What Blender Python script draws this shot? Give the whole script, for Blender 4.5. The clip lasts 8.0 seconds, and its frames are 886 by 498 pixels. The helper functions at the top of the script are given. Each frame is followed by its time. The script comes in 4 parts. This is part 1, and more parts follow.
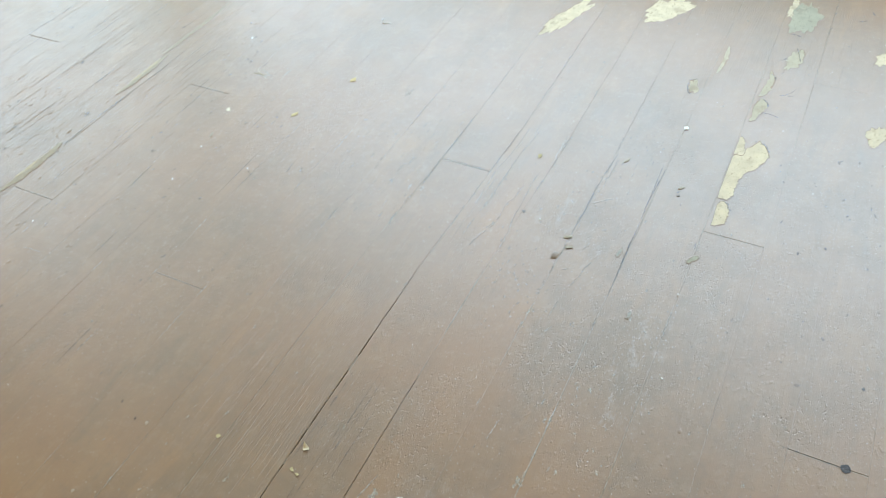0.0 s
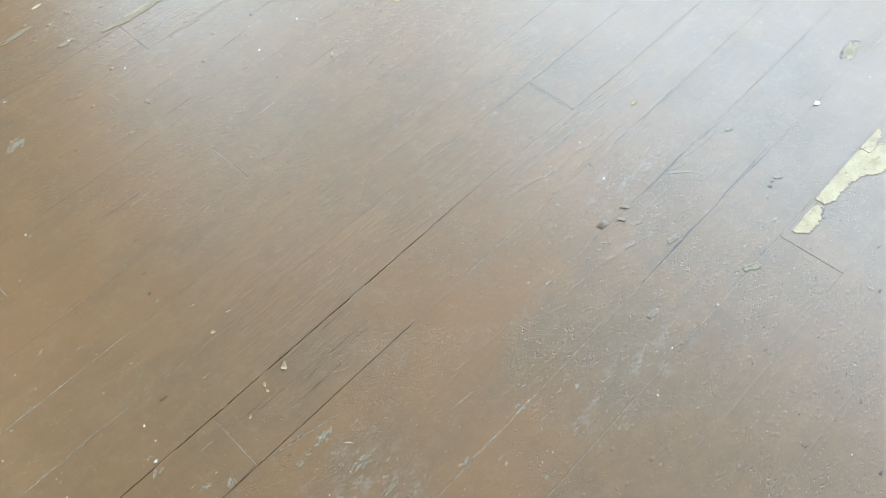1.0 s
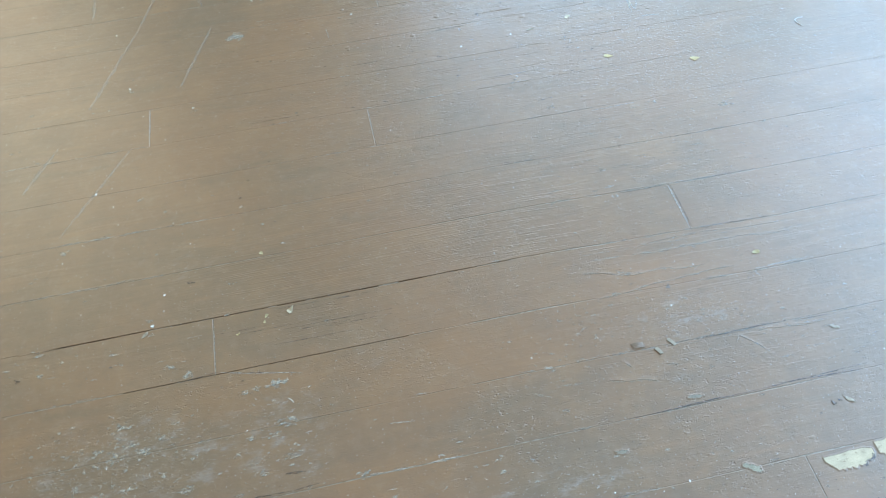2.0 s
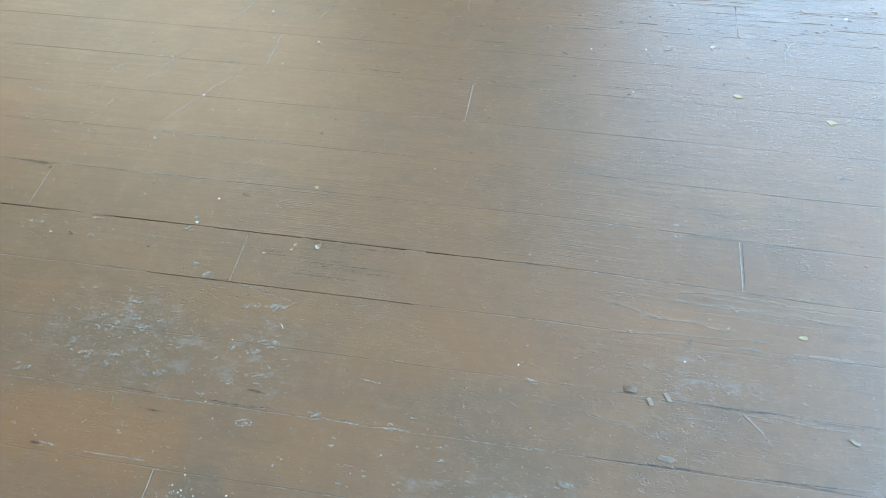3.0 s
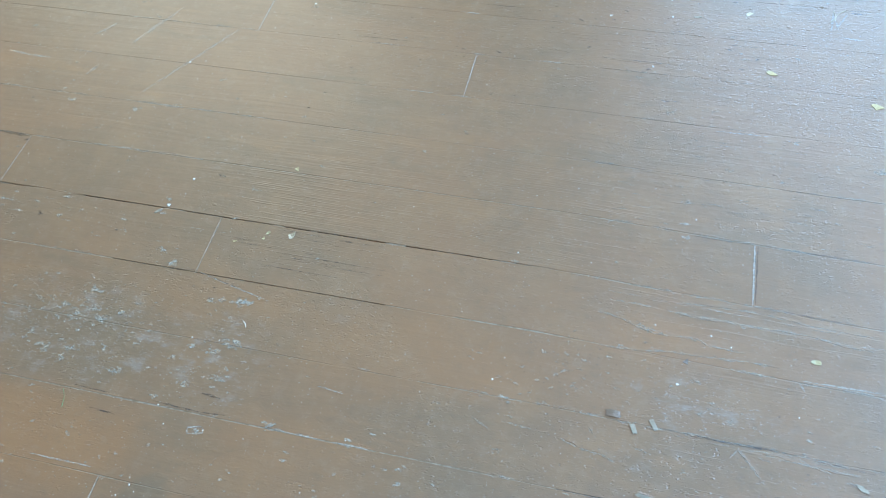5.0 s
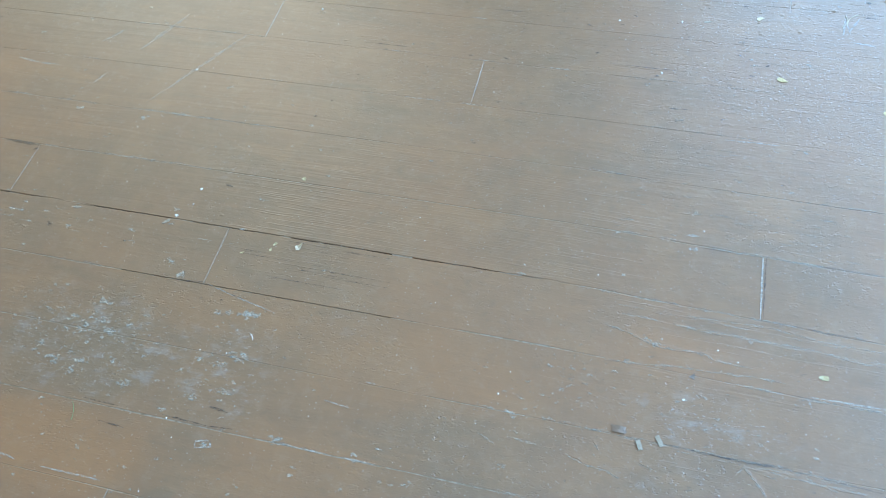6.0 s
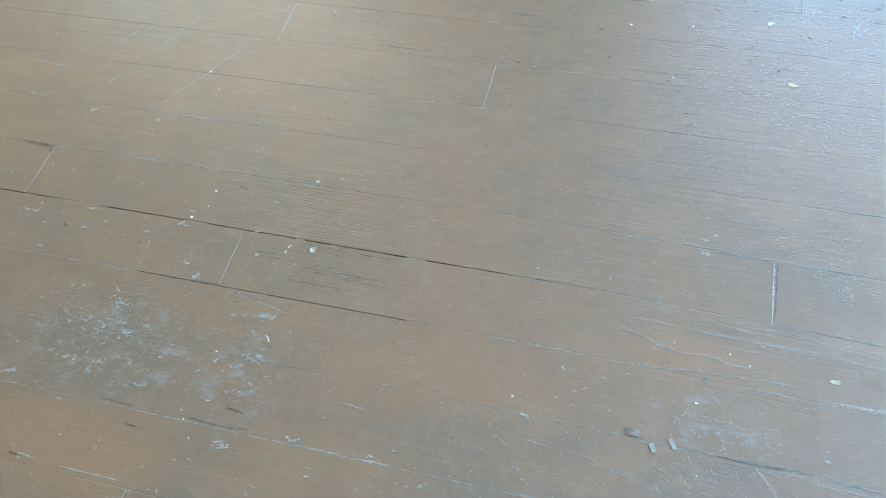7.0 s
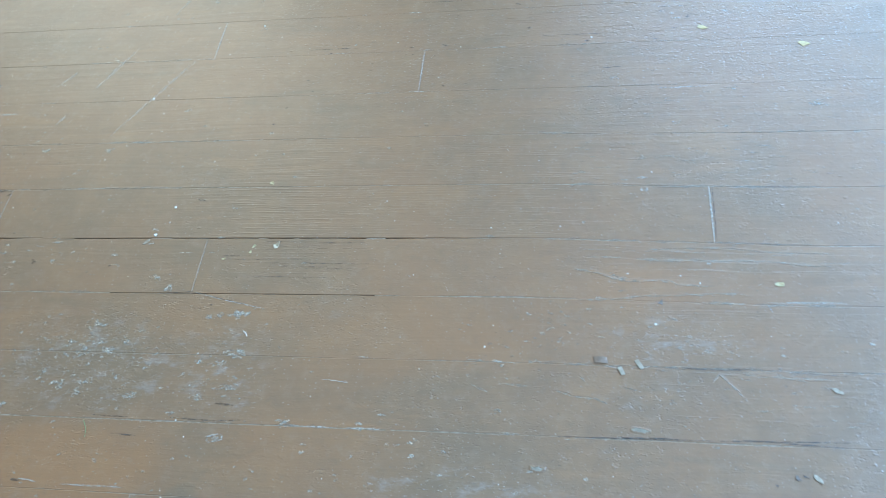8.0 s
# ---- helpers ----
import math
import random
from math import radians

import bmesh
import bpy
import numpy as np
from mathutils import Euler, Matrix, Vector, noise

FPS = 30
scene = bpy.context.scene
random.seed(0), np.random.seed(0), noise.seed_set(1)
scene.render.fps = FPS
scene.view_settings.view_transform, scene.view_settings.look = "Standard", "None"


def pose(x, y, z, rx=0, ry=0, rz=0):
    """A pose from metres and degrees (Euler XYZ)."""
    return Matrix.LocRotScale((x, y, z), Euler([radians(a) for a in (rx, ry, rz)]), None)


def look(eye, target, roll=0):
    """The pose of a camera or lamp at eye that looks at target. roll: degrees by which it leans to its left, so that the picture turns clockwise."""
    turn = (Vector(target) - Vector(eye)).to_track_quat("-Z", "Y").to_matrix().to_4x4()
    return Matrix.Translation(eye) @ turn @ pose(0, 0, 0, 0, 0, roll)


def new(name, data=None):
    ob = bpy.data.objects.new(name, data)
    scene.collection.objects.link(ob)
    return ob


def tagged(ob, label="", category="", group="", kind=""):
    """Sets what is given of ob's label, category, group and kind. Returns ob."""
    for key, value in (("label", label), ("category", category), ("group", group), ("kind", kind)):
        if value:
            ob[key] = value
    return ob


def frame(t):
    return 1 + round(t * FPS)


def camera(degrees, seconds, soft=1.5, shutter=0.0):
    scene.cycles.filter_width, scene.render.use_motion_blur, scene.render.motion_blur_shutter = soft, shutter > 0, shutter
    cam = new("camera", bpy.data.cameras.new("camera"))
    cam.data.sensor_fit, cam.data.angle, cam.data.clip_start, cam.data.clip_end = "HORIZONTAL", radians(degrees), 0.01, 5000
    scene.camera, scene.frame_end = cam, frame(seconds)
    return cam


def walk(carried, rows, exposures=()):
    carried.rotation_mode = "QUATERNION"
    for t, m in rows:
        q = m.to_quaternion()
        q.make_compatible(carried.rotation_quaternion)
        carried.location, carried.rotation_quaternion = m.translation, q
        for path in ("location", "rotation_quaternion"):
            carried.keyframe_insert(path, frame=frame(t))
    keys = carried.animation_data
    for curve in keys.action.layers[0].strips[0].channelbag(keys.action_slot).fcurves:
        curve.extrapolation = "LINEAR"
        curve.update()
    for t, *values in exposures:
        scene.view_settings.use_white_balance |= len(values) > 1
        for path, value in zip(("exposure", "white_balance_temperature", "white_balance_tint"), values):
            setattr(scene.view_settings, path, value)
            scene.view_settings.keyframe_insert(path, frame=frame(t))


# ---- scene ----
import itertools

cam = camera(55.8, 8.0, soft=0.65, shutter=0.15)
PATH = [
    (0, (-0.596, -0.245, 0.817), (0.657, 0.436, -0.586), -3.7),
    (0.2, (-0.583, -0.266, 0.838), (0.597, 0.432, -0.618), -3.3),
    (0.5, (-0.532, -0.278, 0.856), (0.513, 0.463, -0.68), -3.2),
    (0.7, (-0.464, -0.292, 0.858), (0.443, 0.503, -0.737), -4.6),
    (0.8, (-0.424, -0.307, 0.862), (0.409, 0.519, -0.758), -5.9),
    (1, (-0.359, -0.337, 0.856), (0.373, 0.556, -0.777), -7.9),
    (1.2, (-0.295, -0.365, 0.872), (0.315, 0.625, -0.755), -9.6),
    (1.3, (-0.271, -0.385, 0.878), (0.275, 0.665, -0.734), -9.4),
    (1.5, (-0.227, -0.441, 0.876), (0.184, 0.719, -0.7), -8.5),
    (1.7, (-0.183, -0.466, 0.869), (0.139, 0.734, -0.699), -6.2),
    (2.8, (0.041, -0.475, 0.831), (-0.129, 0.775, -0.721), -2.6),
    (3, (0.077, -0.487, 0.827), (-0.174, 0.752, -0.723), -2.4),
    (3.5, (0.116, -0.484, 0.818), (-0.204, 0.74, -0.731), -2.4),
    (4, (0.139, -0.423, 0.803), (-0.221, 0.757, -0.771), -4.4),
    (4.2, (0.145, -0.406, 0.792), (-0.221, 0.761, -0.791), -5.0),
    (5.3, (0.16, -0.346, 0.802), (-0.238, 0.715, -0.846), -8.2),
    (5.5, (0.163, -0.338, 0.809), (-0.244, 0.713, -0.843), -8.6),
    (6, (0.158, -0.333, 0.812), (-0.254, 0.719, -0.838), -8.8),
    (6.5, (0.15, -0.337, 0.816), (-0.257, 0.716, -0.835), -8.5),
    (7, (0.143, -0.336, 0.824), (-0.268, 0.711, -0.829), -8.6),
    (7.5, (0.138, -0.345, 0.824), (-0.269, 0.7, -0.832), -9.5),
    (7.7, (0.137, -0.362, 0.824), (-0.256, 0.699, -0.825), -11.1),
    (8, (0.172, -0.412, 0.826), (-0.174, 0.696, -0.803), -14.2),
]
walk(cam, [(t, look(eye, target, roll)) for t, eye, target, roll in PATH], [(0.0, -0.25, 8000, 6), (0.4, -0.34, 8100, 5), (0.8, -0.22, 7800, 6), (1.1, -0.04, 7400, 6), (1.7, -0.15, 6500, 3.5), (3.0, -0.11, 5750, 2), (4.0, -0.03, 5680, 2.5), (5.5, 0.03, 5450, 1.8), (8.0, 0.03, 5320, 1.2)])

# ---- daylight: a pale sky, and lamps in the openings of an unseen, assumed room ----
world = bpy.data.worlds.new("world")
scene.world = world
world.use_nodes = True
sky = world.node_tree.nodes.new("ShaderNodeTexSky")
sky.sky_type, sky.sun_disc = "NISHITA", False
sky.sun_elevation, sky.sun_rotation = radians(50), radians(200)
world.node_tree.nodes["Background"].inputs["Strength"].default_value = 0.12
world.node_tree.links.new(sky.outputs["Color"], world.node_tree.nodes["Background"].inputs["Color"])


def opening_light(name, m, wide, high, power, colour):
    lamp = bpy.data.lights.new(name, "AREA")
    lamp.shape, lamp.size, lamp.size_y = "RECTANGLE", wide, high
    lamp.energy, lamp.color = power, colour
    ob = new(name, lamp)
    ob.matrix_world = m
    return ob


# room: x -2.3 to 1.5, y -2.2 to 1.9, height 2.7
X0, X1, Y0, Y1, HIGH = -2.3, 1.5, -2.2, 1.9, 2.7
NORTH = (0.25, 1.4, 0.10, 1.55)    # opening in the wall at Y1: x from, x to, z from, z to
WARM_FILL = (-2.25, -0.75, 0.40, 1.90)  # a second opening in the wall at Y1, unseen, added for warm fill light
EAST = (-1.6, 1.8, 0.36, 1.90)    # opening in the wall at X1: y from, y to, z from, z to
opening_light("added_window_light", look((0.825, Y1 + 0.06, 0.825), (0.825, 0, 0.825)), 1.15, 1.45, 28.5, (0.61, 0.88, 1.23))
# added warm fill lamp that brightens the west side of the floor
opening_light("added_window_light", look((-1.5, Y1 + 0.06, 1.15), (-1.5, 0, 1.15)), 1.5, 1.5, 28, (1.0, 0.91, 0.69))
opening_light("added_window_light", look((X1 + 0.06, 0.1, 1.13), (0, 0.1, 1.13)), 3.4, 1.54, 129, (0.60, 0.89, 1.31))


# ---- materials ----
class Nodes:
    """A small builder of node materials."""

    def __init__(self, name):
        self.material = bpy.data.materials.new(name)
        self.material.use_nodes = True
        self.tree = self.material.node_tree
        self.shader = self.tree.nodes["Principled BSDF"]

    def add(self, kind, **inputs):
        node = self.tree.nodes.new(kind)
        return node

    def link(self, a, b):
        self.tree.links.new(a, b)

    def put(self, socket, value):
        if isinstance(value, bpy.types.NodeSocket):
            self.link(value, socket)
        else:
            socket.default_value = value

    def maths(self, how, a, b=0.0, clamp=False):
        n = self.add("ShaderNodeMath")
        n.operation, n.use_clamp = how, clamp
        self.put(n.inputs[0], a)
        self.put(n.inputs[1], b)
        return n.outputs[0]

    def span(self, value, a, b, c=0.0, d=1.0):
        n = self.add("ShaderNodeMapRange")
        n.interpolation_type = "SMOOTHSTEP"
        for i, v in enumerate((value, a, b, c, d)):
            self.put(n.inputs[i], v)
        return n.outputs[0]

    def vector(self, how, a, b):
        n = self.add("ShaderNodeVectorMath")
        n.operation = how
        self.put(n.inputs[0], a)
        self.put(n.inputs[1], b)
        return n.outputs[0]

    def noise(self, where, scale, detail=4.0, rough=0.55, warp=0.0):
        n = self.add("ShaderNodeTexNoise")
        self.put(n.inputs["Vector"], where)
        n.inputs["Scale"].default_value, n.inputs["Detail"].default_value = scale, detail
        n.inputs["Roughness"].default_value, n.inputs["Distortion"].default_value = rough, warp
        return n.outputs[0]

    def mix(self, factor, a, b, how="MIX"):
        n = self.add("ShaderNodeMix")
        n.data_type, n.blend_type = "RGBA", how
        self.put(n.inputs[0], factor)
        self.put(n.inputs[6], a)
        self.put(n.inputs[7], b)
        return n.outputs[2]

    def bump(self, height, strength, distance, normal=None):
        n = self.add("ShaderNodeBump")
        self.put(n.inputs["Height"], height)
        self.put(n.inputs["Strength"], strength)
        n.inputs["Distance"].default_value = distance
        if normal:
            self.link(normal, n.inputs["Normal"])
        return n.outputs[0]

    def place(self):
        return self.add("ShaderNodeNewGeometry").outputs["Position"]

    def dots(self, where, stretch, size, share):
        """Scattered round spots of uneven size; share: how many of the cells stay empty."""
        n = self.add("ShaderNodeTexVoronoi")
        n.voronoi_dimensions = "2D"
        spread = self.vector("MULTIPLY", where, stretch)
        wave = self.add("ShaderNodeTexNoise")
        self.link(spread, wave.inputs["Vector"])
        wave.inputs["Scale"].default_value, wave.inputs["Detail"].default_value = 2.2, 3.0
        self.link(self.vector("ADD", spread, self.vector("MULTIPLY", wave.outputs["Color"], (0.55, 0.55, 0.0))), n.inputs["Vector"])
        n.inputs["Scale"].default_value = 1.0
        split = self.add("ShaderNodeSeparateColor")
        self.link(n.outputs["Color"], split.inputs[0])
        big = self.maths("MULTIPLY", self.span(split.outputs[0], share, 1.0), size)
        return self.maths("MULTIPLY", self.span(n.outputs["Distance"], big, self.maths("MULTIPLY", big, 0.4)), self.maths("GREATER_THAN", split.outputs[0], share))

    def blot(self, where, wobble, x, y, rx, ry, edge=0.6):
        """1 inside a ragged ellipse on the floor, 0 outside it."""
        flat = self.vector("MULTIPLY", self.vector("SUBTRACT", where, (x, y, 0)), (1 / rx, 1 / ry, 0))
        n = self.add("ShaderNodeVectorMath")
        n.operation = "LENGTH"
        self.link(flat, n.inputs[0])
        far = self.maths("ADD", n.outputs["Value"], self.maths("MULTIPLY", self.maths("SUBTRACT", wobble, 0.5), 1.6))
        return self.span(far, 1.0 + edge / 2, 1.0 - edge / 2)


def floor_paint():
    """Old brown floor paint over raised wood grain: dull and glossy by turns, pitted, specked and dirty."""
    k = Nodes("brown_floor_paint")
    p = k.place()
    lot = k.add("ShaderNodeObjectInfo").outputs["Random"]
    shift = k.add("ShaderNodeCombineXYZ")
    k.put(shift.inputs[0], k.maths("MULTIPLY", lot, 37.0))
    k.put(shift.inputs[2], k.maths("MULTIPLY", lot, 11.0))
    own = k.vector("ADD", p, shift.outputs[0])
    wobble = k.noise(p, 14.0, 5.0)
    wide = k.noise(p, 3.1, 5.0, 0.6)
    mid = k.noise(p, 17.0, 6.0, 0.65)
    # grain that swings a little from side to side
    swing = k.maths("MULTIPLY", k.maths("SUBTRACT", k.noise(k.vector("MULTIPLY", own, (3.5, 8.0, 1.0)), 1.0, 2.0), 0.5), 0.035)
    bent = k.add("ShaderNodeCombineXYZ")
    k.put(bent.inputs[1], swing)
    along = k.vector("ADD", own, bent.outputs[0])
    grain = k.noise(k.vector("MULTIPLY", along, (6.0, 330.0, 1.0)), 1.0, 4.0, 0.6, 0.1)
    coarse = k.noise(k.vector("MULTIPLY", along, (2.2, 120.0, 1.0)), 1.0, 3.0, 0.5, 0.2)
    dents = k.dots(own, (150.0, 200.0, 1.0), 0.34, 0.82)
    bumps = k.dots(k.vector("ADD", own, (3.3, 1.7, 0.0)), (240.0, 300.0, 1.0), 0.34, 0.80)
    pocks = k.span(k.noise(k.vector("MULTIPLY", k.vector("ADD", own, (1.9, 6.2, 0.0)), (150.0, 250.0, 1.0)), 1.0, 2.0, 0.6), 0.60, 0.76)
    drops = k.span(k.noise(k.vector("MULTIPLY", k.vector("ADD", own, (4.7, 2.9, 0.0)), (120.0, 200.0, 1.0)), 1.0, 2.0, 0.6), 0.62, 0.80)
    specked = k.dots(k.vector("ADD", own, (7.3, 4.1, 0.0)), (150.0, 190.0, 1.0), 0.13, 0.7)
    calm = k.maths("SUBTRACT", 1.0, k.maths("MULTIPLY", k.blot(p, wobble, -0.55, 0.38, 0.36, 0.24, 1.0), 0.9))
    pocked = k.span(k.noise(p, 6.0, 5.0, 0.7), 0.40, 0.64, 0.10, 1.0)
    for x, y, rx, ry in ((-0.22, 0.46, 0.28, 0.16), (0.42, 0.55, 0.16, 0.2), (0.25, 0.90, 0.55, 0.24)):
        pocked = k.maths("MAXIMUM", pocked, k.maths("MULTIPLY", k.blot(p, wobble, x, y, rx, ry, 1.0), 0.85))
    fine = k.noise(k.vector("MULTIPLY", own, (650.0, 900.0, 1.0)), 1.0, 3.0, 0.6)
    # where the grain stands out of the paint
    rough_board = k.maths("MULTIPLY", k.span(k.noise(k.vector("MULTIPLY", own, (2.0, 9.0, 1.0)), 1.0, 2.0), 0.50, 0.68), 0.25)
    for x, y, rx, ry, much in ((-0.13, 0.25, 0.15, 0.075, 0.4), (0.32, 0.94, 0.52, 0.25, 0.45), (0.80, -0.13, 0.35, 0.06, 1.0)):
        rough_board = k.maths("MAXIMUM", rough_board, k.maths("MULTIPLY", k.blot(p, wobble, x, y, rx, ry, 0.9), much))
    rough_board = k.maths("MULTIPLY", rough_board, k.span(k.noise(k.vector("MULTIPLY", along, (7.0, 40.0, 1.0)), 1.0, 3.0), 0.38, 0.62, 0.15, 1.0))
    # colour
    colour = k.mix(k.span(wide, 0.35, 0.65), (0.218, 0.115, 0.052, 1), (0.180, 0.106, 0.053, 1))
    colour = k.mix(k.maths("MULTIPLY", k.span(mid, 0.42, 0.72), 0.45), colour, (0.252, 0.144, 0.066, 1))
    streak = k.noise(k.vector("MULTIPLY", p, (5.0, 24.0, 1.0)), 1.0, 5.0, 0.65, 0.6)
    colour = k.mix(k.maths("MULTIPLY", k.span(streak, 0.52, 0.72), 0.36), colour, (0.140, 0.093, 0.050, 1))
    colour = k.mix(k.maths("MULTIPLY", k.span(streak, 0.46, 0.30), 0.34), colour, (0.287, 0.152, 0.062, 1))
    colour = k.mix(k.maths("MULTIPLY", lot, 0.10), colour, (0.140, 0.085, 0.042, 1))
    warm = k.blot(p, wobble, -0.41, -0.135, 0.13, 0.052, 0.8)
    for x, y, rx, ry in ((-0.11, -0.115, 0.11, 0.045), (-0.28, 0.055, 0.10, 0.03), (-0.05, 0.03, 0.14, 0.05), (0.22, 0.10, 0.07, 0.03)):
        warm = k.maths("MAXIMUM", warm, k.maths("MULTIPLY", k.blot(p, wobble, x, y, rx, ry, 1.0), 0.6))
    colour = k.mix(k.maths("MULTIPLY", warm, 0.42), colour, (0.287, 0.132, 0.043, 1))
    dirt = k.blot(p, wobble, -0.255, -0.192, 0.036, 0.042, 0.3)
    for x, y, rx, ry, much in ((-0.245, -0.05, 0.045, 0.10, 0.35), (-0.28, 1.0, 0.05, 0.11, 0.9), (-0.29, 0.80, 0.06, 0.08, 0.5), (-0.42, -0.035, 0.14, 0.05, 0.7), (-0.262, -0.13, 0.032, 0.05, 0.4), (0.05, -0.13, 0.10, 0.04, 0.4), (-0.10, 0.37, 0.10, 0.03, 0.3)):
        dirt = k.maths("MAXIMUM", dirt, k.maths("MULTIPLY", k.blot(p, wobble, x, y, rx, ry, 0.9), much))
    colour = k.mix(k.maths("MULTIPLY", dirt, 0.48), colour, (0.119, 0.088, 0.050, 1))
    colour = k.mix(k.maths("MULTIPLY", k.span(grain, 0.55, 0.72), k.maths("ADD", k.maths("MULTIPLY", rough_board, 0.04), 0.05)), colour, (0.063, 0.037, 0.020, 1))
    colour = k.mix(k.maths("MULTIPLY", k.span(grain, 0.42, 0.28), k.maths("MULTIPLY", rough_board, 0.08)), colour, (0.282, 0.179, 0.091, 1))
    figure = k.noise(k.vector("MULTIPLY", along, (5.0, 70.0, 1.0)), 1.0, 3.0, 0.55, 1.2)
    colour = k.mix(k.maths("MULTIPLY", k.span(figure, 0.52, 0.68), 0.07), colour, (0.122, 0.079, 0.043, 1))
    colour = k.mix(k.maths("MULTIPLY", k.span(figure, 0.46, 0.32), 0.06), colour, (0.296, 0.175, 0.086, 1))
    # pale dust and scuffs, in drifts
    drift = k.span(k.noise(p, 6.5, 4.0, 0.6), 0.55, 0.75, 0.0, 0.6)
    for x, y, rx, ry in ((-0.40, -0.015, 0.13, 0.06), (-0.24, -0.02, 0.05, 0.06), (0.04, -0.15, 0.10, 0.03), (0.27, 0.03, 0.08, 0.03)):
        drift = k.maths("MAXIMUM", drift, k.blot(p, wobble, x, y, rx, ry, 1.0))
    specks = k.span(k.noise(k.vector("MULTIPLY", p, (130.0, 230.0, 1.0)), 1.0, 5.0, 0.72), 0.58, 0.68)
    haze = k.span(k.noise(k.vector("MULTIPLY", p, (35.0, 60.0, 1.0)), 1.0, 4.0, 0.65), 0.5, 0.72)
    dusty = k.maths("MULTIPLY", drift, k.maths("MAXIMUM", k.maths("MULTIPLY", specks, 0.60), k.maths("MULTIPLY", haze, 0.36)))
    colour = k.mix(dusty, colour, (0.325, 0.300, 0.265, 1))
    # tiny pale specks and dark pits, thicker in some places than in others
    crowd = k.span(k.noise(p, 9.0, 5.0, 0.7), 0.36, 0.62, 0.10, 0.75)
    for x, y, rx, ry in ((0.25, 0.90, 0.50, 0.22), (-0.42, 0.0, 0.12, 0.07), (-0.22, 0.46, 0.26, 0.14), (0.45, 0.55, 0.30, 0.22)):
        crowd = k.maths("MAXIMUM", crowd, k.blot(p, wobble, x, y, rx, ry, 1.2))
        crowd = k.maths("MULTIPLY", crowd, calm)
    tiny = k.noise(k.vector("MULTIPLY", own, (330.0, 400.0, 1.0)), 1.0, 3.0, 0.6)
    speck = k.maths("MULTIPLY", k.span(k.maths("ADD", tiny, k.maths("MULTIPLY", crowd, 0.10)), 0.70, 0.80), crowd)
    pit_noise = k.noise(k.vector("MULTIPLY", k.vector("ADD", own, (5.0, 9.0, 0.0)), (230.0, 300.0, 1.0)), 1.0, 3.0, 0.6)
    pit = k.maths("MULTIPLY", k.span(k.maths("ADD", pit_noise, k.maths("MULTIPLY", crowd, 0.06)), 0.70, 0.79), crowd)
    colour = k.mix(k.maths("MULTIPLY", speck, 0.46), colour, (0.420, 0.390, 0.330, 1))
    colour = k.mix(k.maths("MULTIPLY", pit, 0.70), colour, (0.074, 0.054, 0.036, 1))
    blotchy = k.noise(p, 60.0, 5.0, 0.7)
    colour = k.mix(k.maths("MULTIPLY", k.span(blotchy, 0.50, 0.70), 0.16), colour, (0.306, 0.236, 0.164, 1))
    colour = k.mix(k.maths("MULTIPLY", k.span(blotchy, 0.48, 0.30), 0.20), colour, (0.116, 0.081, 0.050, 1))
    colour = k.mix(k.maths("MULTIPLY", specked, 0.6), colour, (0.420, 0.400, 0.350, 1))
    colour = k.mix(k.maths("MULTIPLY", k.maths("MULTIPLY", dents, pocked), 0.10), colour, (0.077, 0.056, 0.034, 1))
    k.link(colour, k.shader.inputs["Base Color"])
    gloss = k.span(k.noise(p, 22.0, 5.0, 0.6), 0.3, 0.7, 0.365, 0.435)
    gloss = k.maths("ADD", gloss, k.maths("MULTIPLY", dirt, 0.10))
    gloss = k.maths("SUBTRACT", gloss, k.maths("MULTIPLY", k.blot(p, wobble, 0.32, 0.94, 0.52, 0.27, 1.0), 0.07))
    k.put(k.shader.inputs["Roughness"], k.maths("ADD", gloss, k.maths("MULTIPLY", dusty, 0.12)))
    k.shader.inputs["Specular IOR Level"].default_value = 0.9
    # relief
    n = k.bump(coarse, k.maths("ADD", k.maths("MULTIPLY", rough_board, 0.35), 0.10), 0.0018)
    n = k.bump(grain, k.maths("ADD", k.maths("MULTIPLY", rough_board, 0.5), 0.05), 0.0016, n)
    n = k.bump(k.maths("SUBTRACT", bumps, dents), k.maths("MULTIPLY", k.maths("MULTIPLY", pocked, calm), 0.32), 0.0008, n)
    n = k.bump(fine, k.maths("MULTIPLY", k.maths("ADD", k.maths("MULTIPLY", pocked, 0.22), 0.04), calm), 0.0006, n)
    n = k.bump(k.maths("SUBTRACT", drops, pocks), k.maths("MULTIPLY", k.maths("ADD", k.maths("MULTIPLY", pocked, pocked), 0.03), k.maths("MULTIPLY", calm, 0.44)), 0.0013, n)
    n = k.bump(dusty, 0.5, 0.0007, n)
    n = k.bump(k.maths("SUBTRACT", speck, pit), 0.35, 0.0005, n)
    pebble = k.noise(k.vector("MULTIPLY", own, (130.0, 190.0, 1.0)), 1.0, 2.0, 0.5)
    n = k.bump(k.span(pebble, 0.52, 0.85), k.maths("ADD", k.maths("MULTIPLY", crowd, 0.20), 0.02), 0.0014, n)
    n = k.bump(mid, 0.12, 0.003, n)
    k.link(n, k.shader.inputs["Normal"])
    return k.material


def simple(name, colour, other, scale=60.0, rough=0.6, relief=0.3, shine=0.5):
    """A plain surface with two mingled shades and a little relief."""
    k = Nodes(name)
    p = k.place()
    a = k.noise(p, scale, 5.0, 0.6)
    k.link(k.mix(k.span(a, 0.35, 0.65), (*colour, 1), (*other, 1)), k.shader.inputs["Base Color"])
    k.shader.inputs["Roughness"].default_value, k.shader.inputs["Specular IOR Level"].default_value = rough, shine
    k.link(k.bump(k.noise(p, scale * 3, 4.0), relief, 0.0008), k.shader.inputs["Normal"])
    return k.material


